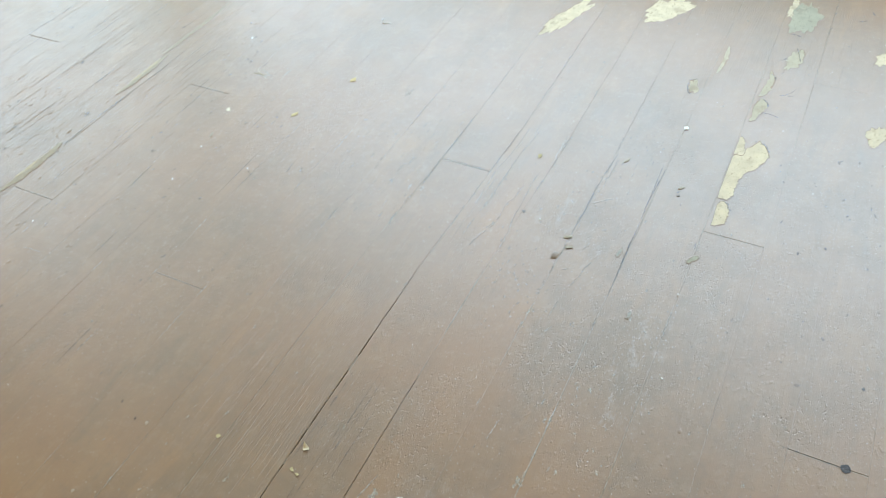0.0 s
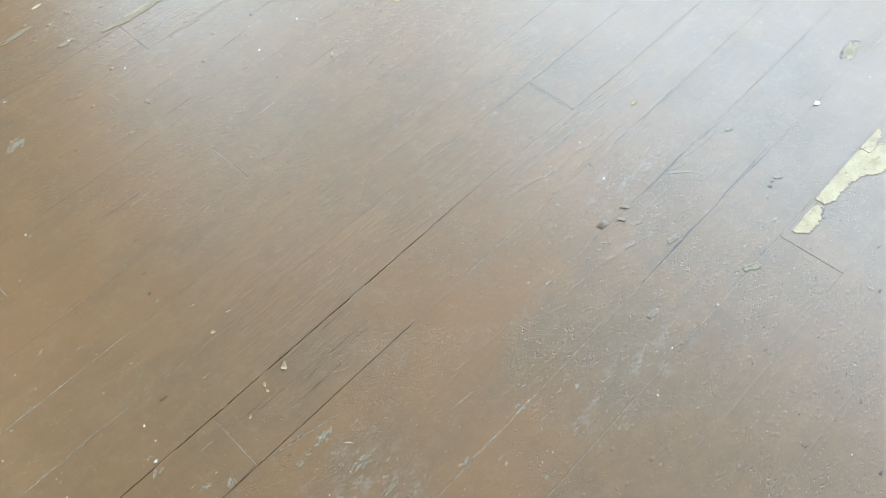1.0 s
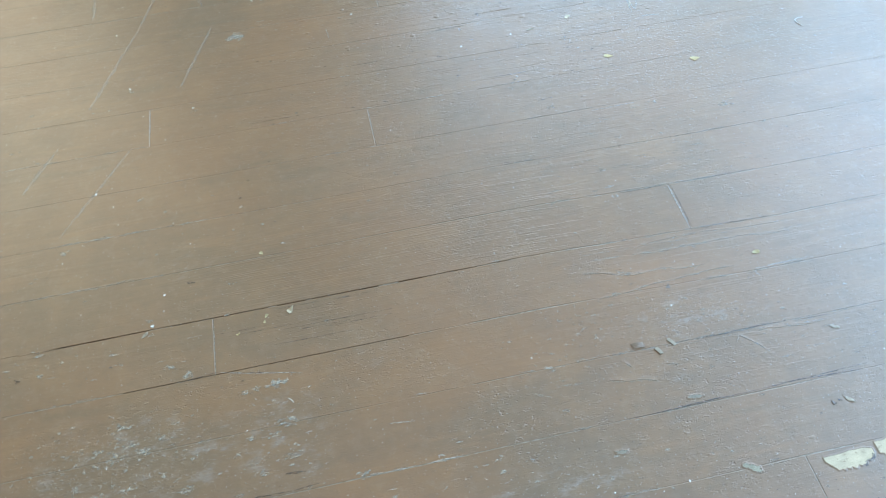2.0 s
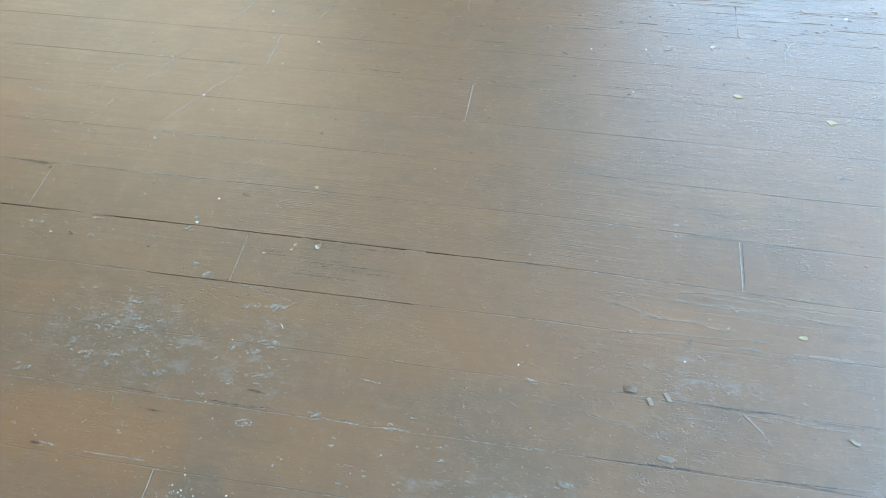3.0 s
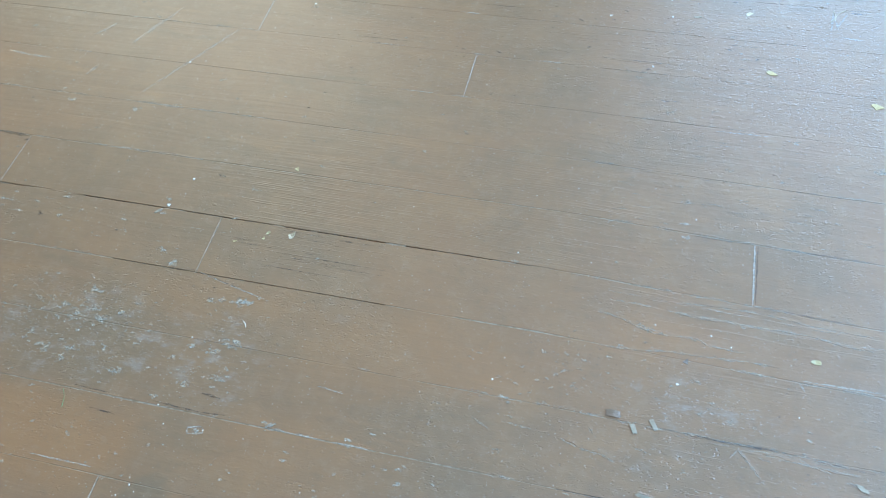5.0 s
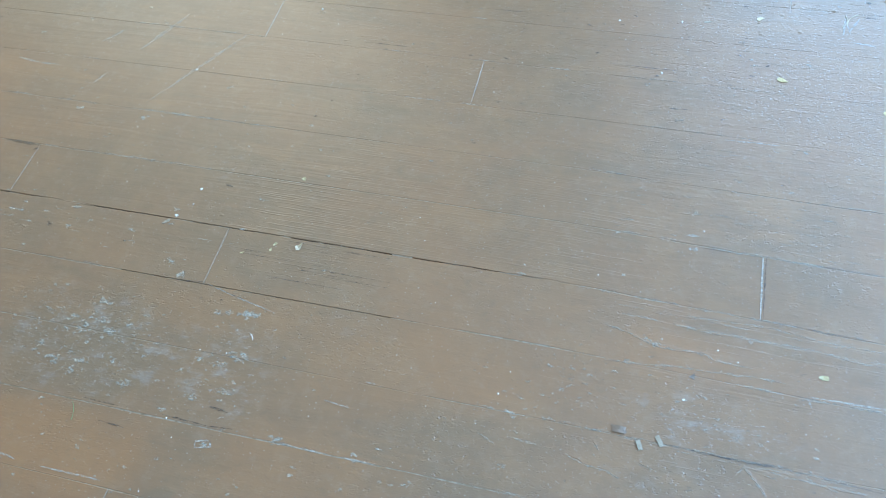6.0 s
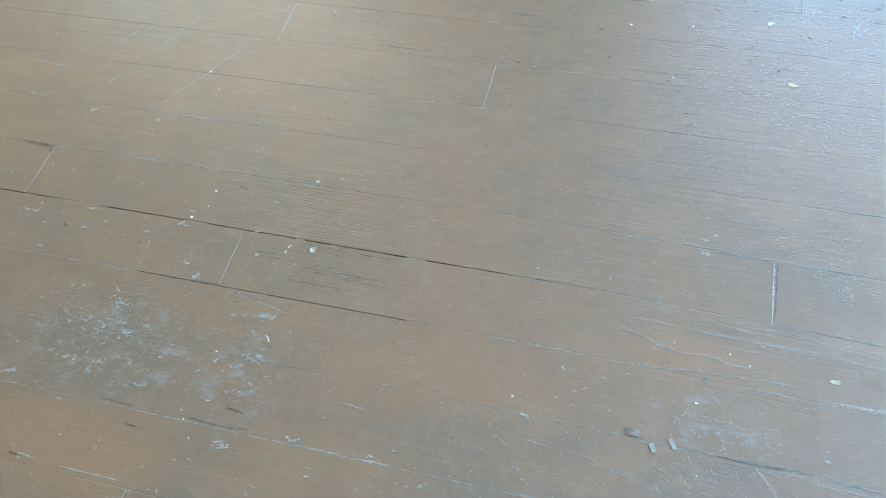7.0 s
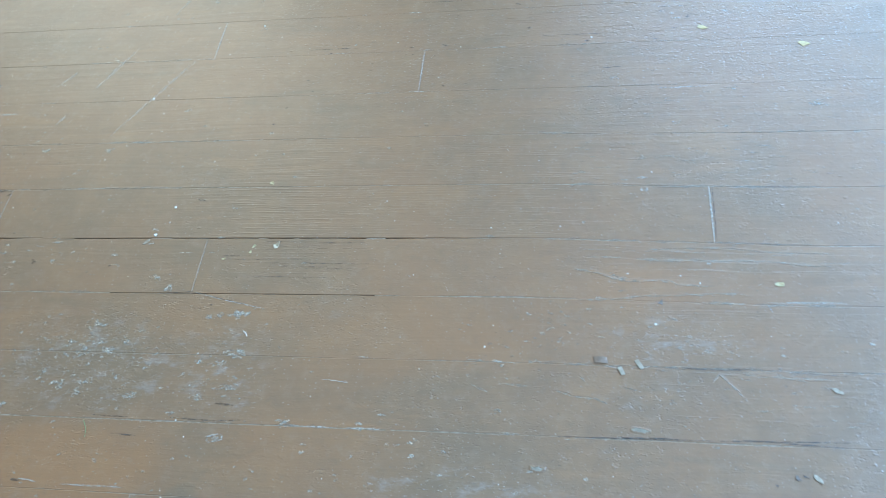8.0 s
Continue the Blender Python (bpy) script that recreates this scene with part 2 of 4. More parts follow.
def undercoat(name, colour, other, brown):
    """Bare undercoat on which crumbs and films of the brown paint are left."""
    k = Nodes(name)
    p = k.place()
    c = k.mix(k.span(k.noise(p, 45.0, 5.0, 0.65), 0.35, 0.65), (*colour, 1), (*other, 1))
    rest = k.noise(k.vector("MULTIPLY", p, (110.0, 190.0, 1.0)), 1.0, 6.0, 0.7)
    c = k.mix(k.span(rest, 0.56, 0.64, 0.0, 0.85), c, (*brown, 1))
    c = k.mix(k.maths("MULTIPLY", k.span(k.noise(p, 30.0, 4.0, 0.6), 0.52, 0.66), 0.5), c, (*brown, 1))
    k.link(c, k.shader.inputs["Base Color"])
    k.shader.inputs["Roughness"].default_value, k.shader.inputs["Specular IOR Level"].default_value = 0.7, 0.3
    k.link(k.bump(rest, 0.6, 0.0012), k.shader.inputs["Normal"])
    return k.material


PAINT = floor_paint()
JOINT = simple("dirty_joint_paint", (0.16, 0.115, 0.07), (0.27, 0.22, 0.165), 130.0, 0.5)
DARK_WOOD = simple("dark_underfloor", (0.012, 0.010, 0.008), (0.03, 0.022, 0.017), 40.0, 0.9)
UNDERCOAT = undercoat("pale_yellow_undercoat", (0.56, 0.465, 0.315), (0.47, 0.385, 0.265), (0.30, 0.225, 0.15))
FADED = undercoat("faded_yellow_undercoat", (0.42, 0.360, 0.255), (0.36, 0.305, 0.220), (0.25, 0.190, 0.130))
GREYCOAT = undercoat("pale_grey_green_undercoat", (0.27, 0.25, 0.18), (0.31, 0.285, 0.205), (0.19, 0.16, 0.115))
WHITE_BIT = simple("white_crumb", (0.62, 0.58, 0.50), (0.72, 0.70, 0.66), 300.0, 0.8)
CHARRED = simple("dark_dent", (0.03, 0.026, 0.026), (0.07, 0.06, 0.06), 200.0, 0.7)
# unseen walls and ceiling, tinted for the light they bounce onto the floor
PLASTER = simple("cream_wall_paint", (0.62, 0.50, 0.35), (0.66, 0.54, 0.39), 3.0, 0.8)
CEILING = simple("ceiling_paint", (0.64, 0.65, 0.62), (0.68, 0.68, 0.65), 3.0, 0.8)
DARK_FLAKE = simple("dark_paint_flake", (0.13, 0.10, 0.08), (0.20, 0.16, 0.13), 200.0, 0.6)
PALE_PAINT = simple("worn_brown_paint", (0.19, 0.160, 0.115), (0.25, 0.215, 0.155), 160.0, 0.5)
GREY_FLAKE = simple("grey_brown_paint_flake", (0.17, 0.118, 0.080), (0.22, 0.155, 0.108), 200.0, 0.45, shine=0.4)
TAN_FLAKE = simple("tan_paint_flake", (0.27, 0.22, 0.155), (0.34, 0.29, 0.22), 200.0, 0.7, shine=0.25)
YELLOW_FLAKE = simple("yellow_paint_flake", (0.42, 0.33, 0.17), (0.40, 0.34, 0.20), 200.0, 0.7, shine=0.25)
PALE_FLAKE = simple("pale_yellow_paint_flake", (0.52, 0.40, 0.20), (0.45, 0.36, 0.20), 200.0, 0.8, shine=0.2)
OCHRE = simple("ochre_undercoat", (0.37, 0.285, 0.165), (0.33, 0.26, 0.165), 120.0, 0.5)


def powder(name, colour, other, thin, stretch, much=0.7, rough=0.42, edge=0.11):
    """A thin broken coat: dust, scuffs and scratches through which the paint below shows."""
    k = Nodes(name)
    p = k.place()
    n = k.noise(k.vector("MULTIPLY", p, stretch), 1.0, 6.0, 0.75)
    k.link(k.mix(k.span(k.noise(p, 200.0), 0.4, 0.6), (*colour, 1), (*other, 1)), k.shader.inputs["Base Color"])
    k.shader.inputs["Roughness"].default_value, k.shader.inputs["Specular IOR Level"].default_value = rough, 0.95
    k.link(k.span(n, thin - edge, thin + edge, 0.0, much), k.shader.inputs["Alpha"])
    k.link(k.bump(n, 0.5, 0.0006), k.shader.inputs["Normal"])
    return k.material


SCUFF = powder("pale_scuff", (0.50, 0.44, 0.345), (0.41, 0.36, 0.285), 0.52, (190.0, 240.0, 1.0), 0.74, 0.42, 0.22)
DUST = powder("pale_joint_dust", (0.40, 0.335, 0.26), (0.32, 0.27, 0.21), 0.55, (190.0, 620.0, 1.0), 0.5)
SCRATCH_AND_GLINT = powder("pale_scratch_and_glint", (0.56, 0.50, 0.42), (0.45, 0.40, 0.33), 0.50, (230.0, 520.0, 1.0), 0.72, 0.42, 0.13)
FAINT = powder("faint_scuff_line", (0.50, 0.45, 0.37), (0.42, 0.37, 0.30), 0.47, (160.0, 160.0, 1.0), 0.36, 0.38, 0.2)
# pale brown for rubbed spots and for highlights painted along raised edges
RUBBED_AND_GLINT = powder("rubbed_brown_and_glint", (0.42, 0.335, 0.245), (0.33, 0.265, 0.195), 0.50, (230.0, 520.0, 1.0), 0.6, 0.40, 0.13)
GOUGE_AND_SHADE = powder("dark_gouge_and_shade", (0.03, 0.025, 0.022), (0.05, 0.04, 0.034), 0.50, (150.0, 600.0, 1.0), 0.8)
GREEN = simple("green_fibre", (0.10, 0.24, 0.10), (0.12, 0.30, 0.13), 300.0, 0.7)


# ---- mesh helpers ----
def mesh_of(bm, name, material, smooth=False):
    me = bpy.data.meshes.new(name)
    bm.to_mesh(me)
    bm.free()
    me.materials.append(material)
    if smooth:
        for f in me.polygons:
            f.use_smooth = True
    return me


def part(name, bm, material, parent, label="", at=None, smooth=False):
    ob = new(name, mesh_of(bm, name, material, smooth))
    ob.parent = parent
    if at:
        ob.matrix_basis = at
    return tagged(ob, label)


def thing(name, bm, material, label, category, at, group="", smooth=False):
    ob = new(name, mesh_of(bm, name, material, smooth))
    ob.matrix_world = at
    return tagged(ob, label, category, group)


def box(bm, x0, x1, y0, y1, z0, z1):
    vs = [bm.verts.new((x, y, z)) for z in (z0, z1) for x, y in ((x0, y0), (x1, y0), (x1, y1), (x0, y1))]
    for f in ((3, 2, 1, 0), (4, 5, 6, 7), (0, 1, 5, 4), (1, 2, 6, 5), (2, 3, 7, 6), (3, 0, 4, 7)):
        bm.faces.new([vs[i] for i in f])


# ---- the room: unseen walls and ceiling, added to close in and bounce light ----
floor_bm = bmesh.new()
box(floor_bm, X0, X1, Y0, Y1, -0.16, -0.0205)
floor = new("floor", mesh_of(floor_bm, "floor", DARK_WOOD))
tagged(floor, "worn brown painted floor of narrow wooden boards", "floor", kind="structure")


def wall(name, spans, label):
    bm = bmesh.new()
    for s in spans:
        box(bm, *s)
    ob = new(name, mesh_of(bm, name, PLASTER))
    return tagged(ob, label, "wall", kind="structure")


T = 0.15
a, b, lo, hi = NORTH
c, d, low, top = WARM_FILL
wall("wall_north", [(X0 - T, c, Y1, Y1 + T, -0.16, HIGH), (d, a, Y1, Y1 + T, -0.16, HIGH), (b, X1 + T, Y1, Y1 + T, -0.16, HIGH), (a, b, Y1, Y1 + T, -0.16, lo), (a, b, Y1, Y1 + T, hi, HIGH), (c, d, Y1, Y1 + T, -0.16, low), (c, d, Y1, Y1 + T, top, HIGH)], "unseen cream wall with two wide openings added for light")
a, b, lo, hi = EAST
wall("wall_east", [(X1, X1 + T, Y0 - T, a, -0.16, HIGH), (X1, X1 + T, b, Y1, -0.16, HIGH), (X1, X1 + T, a, b, -0.16, lo), (X1, X1 + T, a, b, hi, HIGH)], "unseen cream wall with a wide opening added for light")
wall("wall_south", [(X0 - T, X1, Y0 - T, Y0, -0.16, HIGH)], "unseen plain cream painted wall")
wall("wall_west", [(X0 - T, X0, Y0, Y1, -0.16, HIGH)], "unseen plain cream painted wall")
ceiling_bm = bmesh.new()
box(ceiling_bm, X0 - T, X1 + T, Y0 - T, Y1 + T, HIGH, HIGH + 0.12)
tagged(new("ceiling", mesh_of(ceiling_bm, "ceiling", CEILING)), "unseen plain pale ceiling added over the room", "ceiling", kind="structure")

# ---- floor boards ----
PITCH = 0.0832
ENDS = {2: (-0.627, 0.314), 1: (-0.312,), 6: (-0.392,), 9: (-0.006,), 13: (0.352,), 8: (0.333,), -3: (-0.310, 0.3085), -4: (0.7375,), 5: (-0.065,), -5: (0.002,), 10: (-0.305,)}


def bend(x, y):
    """How far some joints swerve from straight: these boards lie a little askew towards the window."""
    return -0.040 * min(max(x - 0.1, 0.0), 0.30) * math.exp(-((y - 0.2) / 0.17) ** 2)


GAPS = {2: 0.0017, 1: 0.0007}      # joints that stand open, by the board above them
WORN = {-2: 0.0005, -1: 0.0006, 0: 0.0004, 1: 0.0006, 2: 0.0007, 3: 0.0004, 4: 0.0004, 8: 0.0005, 9: 0.0005, 10: 0.0008, 11: 0.0005, -3: 0.0005}      # how far the arrises are worn down


def board(x0, x1, y0, y1, rng, worn):
    """One floor board: cupped top, arrises worn by so much, lengths of it a little up or down."""
    bm = bmesh.new()
    w, cup, lift = (y1 - y0) / 2, rng.uniform(-0.00006, 0.00003), rng.uniform(-0.00008, 0.00005)
    r0, r1 = rng.uniform(0.6, 1.2) * worn[0], rng.uniform(0.6, 1.2) * worn[1]
    count = max(2, int((x1 - x0) / 0.05))
    rings, half = [], (x1 - x0) / 2
    for i in range(count + 1):
        x = -half + 2 * half * i / count
        wave = 0.00006 * math.sin(9 * x) + lift
        drop = 0.0005 if i in (0, count) else 0.0
        j0, j1 = r0 * rng.uniform(0.3, 1.9), r1 * rng.uniform(0.3, 1.9)
        prof = [(-w, -0.0195), (-w, -0.7 * j0), (-w + j0, 0), (-w * 0.6, cup), (0, cup), (w * 0.6, cup), (w - j1, 0), (w, -0.7 * j1), (w, -0.0195)]
        rings.append([bm.verts.new((x, y, z + (wave - drop if n not in (0, 8) else 0))) for n, (y, z) in enumerate(prof)])
        if i in (0, count):        # a short worn arris at the board's end
            inner = [bm.verts.new((x + (0.0007 if i == 0 else -0.0007), y, z + (wave if n not in (0, 8) else 0))) for n, (y, z) in enumerate(prof)]
            if i == 0:
                rings.append(inner)
            else:
                rings.insert(-1, inner)
    for p, q in zip(rings, rings[1:]):
        for n in range(8):
            bm.faces.new((p[n], q[n], q[n + 1], p[n + 1]))
    bm.faces.new(rings[0])
    bm.faces.new(rings[-1][::-1])
    return bm


rng = random.Random(4)
for k in range(math.floor(Y0 / PITCH), math.ceil(Y1 / PITCH)):
    y0, y1 = max(k * PITCH, Y0), min((k + 1) * PITCH, Y1)
    if y1 - y0 < 0.01:
        continue
    known = list(ENDS.get(k, ()))
    stops = [X0]
    west, east = (known[0], known[-1]) if known else (0.0, 0.0)
    west, east = min(west, -0.98) if not known else west, max(east, 1.12) if not known else east
    stops.append(max(X0 + 0.3, min(west - rng.uniform(0.75, 1.2), -1.0)))
    stops += known
    stops.append(min(X1 - 0.3, max(east + rng.uniform(0.75, 1.1), 1.15)))
    stops.append(X1)
    g0, g1 = GAPS.get(k, 0.00018) / 2, GAPS.get(k + 1, 0.00018) / 2
    for p, q in zip(stops, stops[1:]):
        bm = board(p + 0.00015, q - 0.00015, y0 + g0, y1 - g1, rng, (WORN.get(k, 0.00022), WORN.get(k + 1, 0.00022)))
        for v in bm.verts:
            x, y = v.co.x + (p + q) / 2, v.co.y + (y0 + y1) / 2
            for edge, gap in ((k * PITCH, g0), ((k + 1) * PITCH, -g1)):
                if x > 0.1 and abs(y - edge - gap) < 0.0004:      # the open joints close again here
                    v.co.y -= gap * 0.9
            v.co.y += bend(x, y)
        part("board", bm, PAINT, floor, at=pose((p + q) / 2, (y0 + y1) / 2, 0))
    # paint and dirt that fill the joint along the board's lower side
    bm = bmesh.new()
    runs = {2: ((X0, -0.95), (0.12, X1)), 1: ((X0, -0.42), (-0.08, X1))}.get(k, ((X0, X1),))
    if k in (1, 2):
        x = -0.95 if k == 2 else -0.42
        while x < (0.1 if k == 2 else -0.1):
            length = rng.uniform(0.004, 0.03)
            box(bm, x, x + length, k * PITCH - 0.001, k * PITCH + 0.001, -0.004, -rng.uniform(0.0006, 0.0018))
            x += length + rng.uniform(0.004, 0.05 if k == 2 else 0.02)
    for p, q in runs:
        cuts = [p + 0.001] + [c for c in np.arange(0.1, 0.9, 0.04) if p + 0.02 < c < q - 0.02] + [q - 0.001]
        for c, d in zip(cuts, cuts[1:]):
            y = k * PITCH + bend((c + d) / 2, k * PITCH)
            box(bm, c, d, y - 0.0012, y + 0.0012, -0.004, -0.00016 - 0.0003 * rng.random())
    if k < -2 or k == 1:           # paint that closes the gaps between these boards' ends
        for x in known:
            box(bm, x - 0.001, x + 0.001, y0 + 0.001, y1 - 0.001, -0.004, -0.0003)
    part("joint_filling", bm, JOINT, floor, "paint-clogged joint")


# ---- wear of the floor: bare patches, scuffs, scratches, gouges ----
SKIN = 0.0004      # height of the thin coats over the boards
LAYERS = itertools.count(1)      # each bare patch lies a hair above the one before


def ragged(rng, length, width, count=40, rough=0.3):
    """An uneven closed outline about the origin."""
    s = rng.uniform(0, 90)
    out = []
    for i in range(count):
        a = 2 * math.pi * i / count
        c = Vector((math.cos(a) * 1.6 + s, math.sin(a) * 1.6, s))
        r = 1 + rough * (noise.noise(c) + 0.75 * noise.noise(c * 2.7) + 0.22 * noise.noise(c * 8.0))
        out.append(Vector((0.5 * length * r * math.cos(a), 0.5 * width * r * math.sin(a), 0)))
    return out


def bare_patch(x, y, length, width, turn, seed, material=UNDERCOAT, label="bare patch of pale yellow undercoat"):
    """A spot where the brown paint has come off, with the broken paint standing up round it."""
    rng = random.Random(seed)
    m = Matrix.Rotation(radians(turn), 3, "Z")
    edge = []
    for v in ragged(rng, length, width, 130, 0.42):
        v = m @ v
        jag = Vector((noise.noise(v * 260 + Vector((seed, 0, 0))), noise.noise(v * 260 + Vector((0, seed, 5))), 0))
        edge.append(v + jag * min(0.0022, 0.16 * width))
    bm = bmesh.new()
    level = SKIN + 0.00001 * next(LAYERS)
    ring = [bm.verts.new((v.x, v.y, level)) for v in edge]
    heart = bm.verts.new((0, 0, level))
    for p, q in zip(ring, ring[1:] + ring[:1]):
        if (p.co - q.co).length > 1e-6:
            bm.faces.new((p, q, heart))
    patch = part("bare_patch", bm, material, floor, label, pose(x, y, 0))
    broken_edge(patch, edge, None)
    return patch


def broken_edge(patch, edge, straight):
    """The brown paint that stands up along the outline of a bare patch."""
    bm = bmesh.new()
    rows = [[], [], [], []]
    count = len(edge)
    for i, v in enumerate(edge):
        way = edge[(i + 1) % count] - edge[i - 1]
        out = Vector((way.y, -way.x, 0)).normalized()
        high = 0.0001 + 0.0009 * max(0.0, noise.noise(v * 330.0) - 0.1)
        if straight is not None and v.y > straight - 0.0005:
            high = 0.0002
        for row, (far, z) in zip(rows, ((0.0, SKIN - 0.0002), (0.0001, SKIN + high), (0.0005, SKIN + 0.8 * high), (0.0022, 0.0001))):
            row.append(bm.verts.new((v.x + out.x * far, v.y + out.y * far, z)))
    for r, s in zip(rows, rows[1:]):
        for i in range(len(edge)):
            j = (i + 1) % len(edge)
            bm.faces.new((r[i], r[j], s[j], s[i]))
    part("broken_paint_edge", bm, PAINT, patch, "lifted edge of brown paint")


def along(values, f):
    """The value at the share f of the way through a row of values."""
    g = f * (len(values) - 1)
    n = min(int(g), len(values) - 2)
    return values[n] + (values[n + 1] - values[n]) * (g - n)


def strip_patch(x0, x1, top, widths, seed, material=UNDERCOAT, label="bare patch of pale yellow undercoat along a joint", inset=(0.0, 0.0)):
    """A bare patch with one straight side along a joint; widths: how far it reaches from the joint, along its length;
    inset: how far its straight side stays off the joint."""
    rng = random.Random(seed)
    count, s = 150, rng.uniform(0, 50)
    upper, lower = [], []
    for i in range(count + 1):
        f = i / count
        w, off = along(widths, f), along(inset, f)
        x = (x0 - x1) / 2 + (x1 - x0) * f
        w += min(0.0032, 0.25 * w) * noise.noise(Vector((x * 75, s, 0))) + min(0.0026, 0.2 * w) * noise.noise(Vector((x * 210, s, 4)))
        w += 0.0010 * noise.noise(Vector((x * 480, s, 6)))
        off += (0.0008 + 0.25 * off) * noise.noise(Vector((x * 140, s, 9)))
        upper.append(Vector((x, -off, 0)))
        lower.append(Vector((x, -max(w, off + 0.0014), 0)))
    edge = lower + upper[::-1]
    bm = bmesh.new()
    level = SKIN + 0.00001 * next(LAYERS)
    lo = [bm.verts.new((v.x, v.y, level)) for v in lower]
    hi = [bm.verts.new((v.x, v.y, level)) for v in upper]
    for i in range(count):
        bm.faces.new((lo[i], lo[i + 1], hi[i + 1], hi[i]))
    patch = part("bare_patch", bm, material, floor, label, pose((x0 + x1) / 2, top, 0))
    broken_edge(patch, edge, 0.0)
    return patch


SEAM = -0.1685
strip_patch(0.387, 0.542, SEAM, (0.012, 0.0185, 0.0195, 0.019, 0.019, 0.0235, 0.031, 0.039, 0.0455, 0.048, 0.048, 0.042, 0.030), 3, inset=(0.001, 0, 0, 0, 0, 0, 0, 0, 0, 0.007, 0.017, 0.0235, 0.0285))
strip_patch(0.497, 0.543, SEAM, (0.012, 0.0135, 0.011, 0.009, 0.005), 8)
strip_patch(0.326, 0.381, SEAM - 0.004, (0.006, 0.015, 0.0175, 0.0185, 0.018, 0.013, 0.008), 5, inset=(0.001, 0.001, 0.001, 0, 0, 0, 0.002))
strip_patch(0.590, 0.660, SEAM - 0.003, (0.003, 0.010, 0.012, 0.015, 0.0195, 0.018, 0.010), 11, FADED, "faded bare patch of yellowish undercoat", inset=(0, 0.002, 0.001, 0, 0.003, 0.007))
strip_patch(0.666, 0.747, SEAM - 0.004, (0.005, 0.011, 0.0145, 0.0155, 0.015, 0.013, 0.006), 12, FADED, "faded bare patch of yellowish undercoat", inset=(0, 0.002, 0.004, 0.005, 0.007, 0.004))
strip_patch(0.708, 0.800, -0.0915, (0.004, 0.007, 0.009, 0.009, 0.009, 0.005), 13, FADED, "faded bare patch of yellowish undercoat", inset=(0.001, 0.002, 0.003, 0.003, 0.002, 0.003))
for args in ((0.888, 0.036, 0.100, 0.058, -30, 23), (0.800, 0.208, 0.165, 0.036, -15, 25), (0.622, -0.359, 0.056, 0.024, -8, 31), (0.853, -0.345, 0.044, 0.018, -8, 32), (0.975, -0.176, 0.070, 0.014, 0, 33)):
    bare_patch(*args)
for args in ((0.800, -0.208, 0.066, 0.024, -10, 21), (0.654, -0.068, 0.042, 0.016, 6, 27)):
    bare_patch(*args, material=FADED, label="faded bare patch of yellowish undercoat")
bare_patch(0.955, -0.202, 0.120, 0.050, -4, 41, material=GREYCOAT, label="bare patch of pale grey-green undercoat")
bare_patch(0.249, -0.167, 0.019, 0.006, -28, 42, material=GREYCOAT, label="small bare patch of pale grey-green undercoat")
bare_patch(0.119, -0.1185, 0.011, 0.0045, -4, 44, material=PALE_PAINT, label="oval blister in the brown paint")
bare_patch(0.222, -0.0735, 0.016, 0.004, -6, 46, material=PALE_PAINT, label="spot rubbed down to an older brown coat")
strip_patch(0.255, 0.400, 0.8555, (0.001, 0.007, 0.009, 0.008, 0.010, 0.005, 0.002), 61, TAN_FLAKE, "bare strip of tan undercoat")
strip_patch(0.298, 0.382, 0.8575, (0.001, 0.004, 0.005, 0.004, 0.005, 0.001), 64, OCHRE, "bare strip of ochre undercoat")
strip_patch(0.395, 0.600, 0.8640, (0.003, 0.006, 0.005, 0.008, 0.007, 0.005, 0.002), 65, TAN_FLAKE, "bare strip of tan undercoat")
strip_patch(-0.030, 0.110, 0.8445, (0.002, 0.008, 0.012, 0.013, 0.011, 0.009, 0.003), 63, TAN_FLAKE, "bare strip of tan undercoat")
strip_patch(0.012, 0.062, 0.8465, (0.001, 0.005, 0.006, 0.005, 0.001), 62, OCHRE, "bare strip of ochre undercoat")
for args in ((-0.1315, 0.950, 0.045, 0.009, 4, 54), (-0.085, 0.868, 0.026, 0.007, 2, 56)):
    bare_patch(*args, material=TAN_FLAKE, label="bare strip of tan undercoat along a joint")


def thin_coat(name, material, label):
    """Collects flat ragged marks that lie on the boards into one part."""
    return dict(name=name, material=material, label=label, bm=bmesh.new(), level=SKIN)


def mark(coat, rng, x, y, length, width, turn=0.0, rough=0.5, count=18):
    coat["level"] += 0.0000006
    m = Matrix.Rotation(radians(turn), 3, "Z")
    vs = []
    for v in ragged(rng, length, width, count, rough):
        v = m @ v
        vs.append(coat["bm"].verts.new((x + v.x, y + v.y, coat["level"])))
    coat["bm"].faces.new(vs)


def line(coat, rng, x0, y0, x1, y1, width, shake=0.4):
    """A thin tapered line from point to point."""
    coat["level"] += 0.0000006
    count = max(4, int(math.hypot(x1 - x0, y1 - y0) / 0.008))
    nx, ny = y0 - y1, x1 - x0
    size = math.hypot(nx, ny)
    nx, ny = nx / size, ny / size
    last = None
    for i in range(count + 1):
        f = i / count
        w = width * 0.5 * (0.25 + 0.75 * math.sin(math.pi * (0.06 + 0.88 * f))) * rng.uniform(1 - shake, 1 + shake)
        off = rng.uniform(-0.3, 0.3) * width * shake
        x, y = x0 + (x1 - x0) * f + nx * off, y0 + (y1 - y0) * f + ny * off
        pair = [coat["bm"].verts.new((x + nx * w * s, y + ny * w * s, coat["level"])) for s in (-1, 1)]
        if last:
            coat["bm"].faces.new((last[0], pair[0], pair[1], last[1]))
        last = pair


def lay(coat):
    return tagged(part(coat["name"], coat["bm"], coat["material"], floor, coat["label"]), kind="stuff")


rng = random.Random(9)
scuffs = thin_coat("scuff_marks", SCUFF, "pale grey scuffs in the paint")
dull = thin_coat("dull_scuffs", RUBBED_AND_GLINT, "dull brown scuffs in the paint")
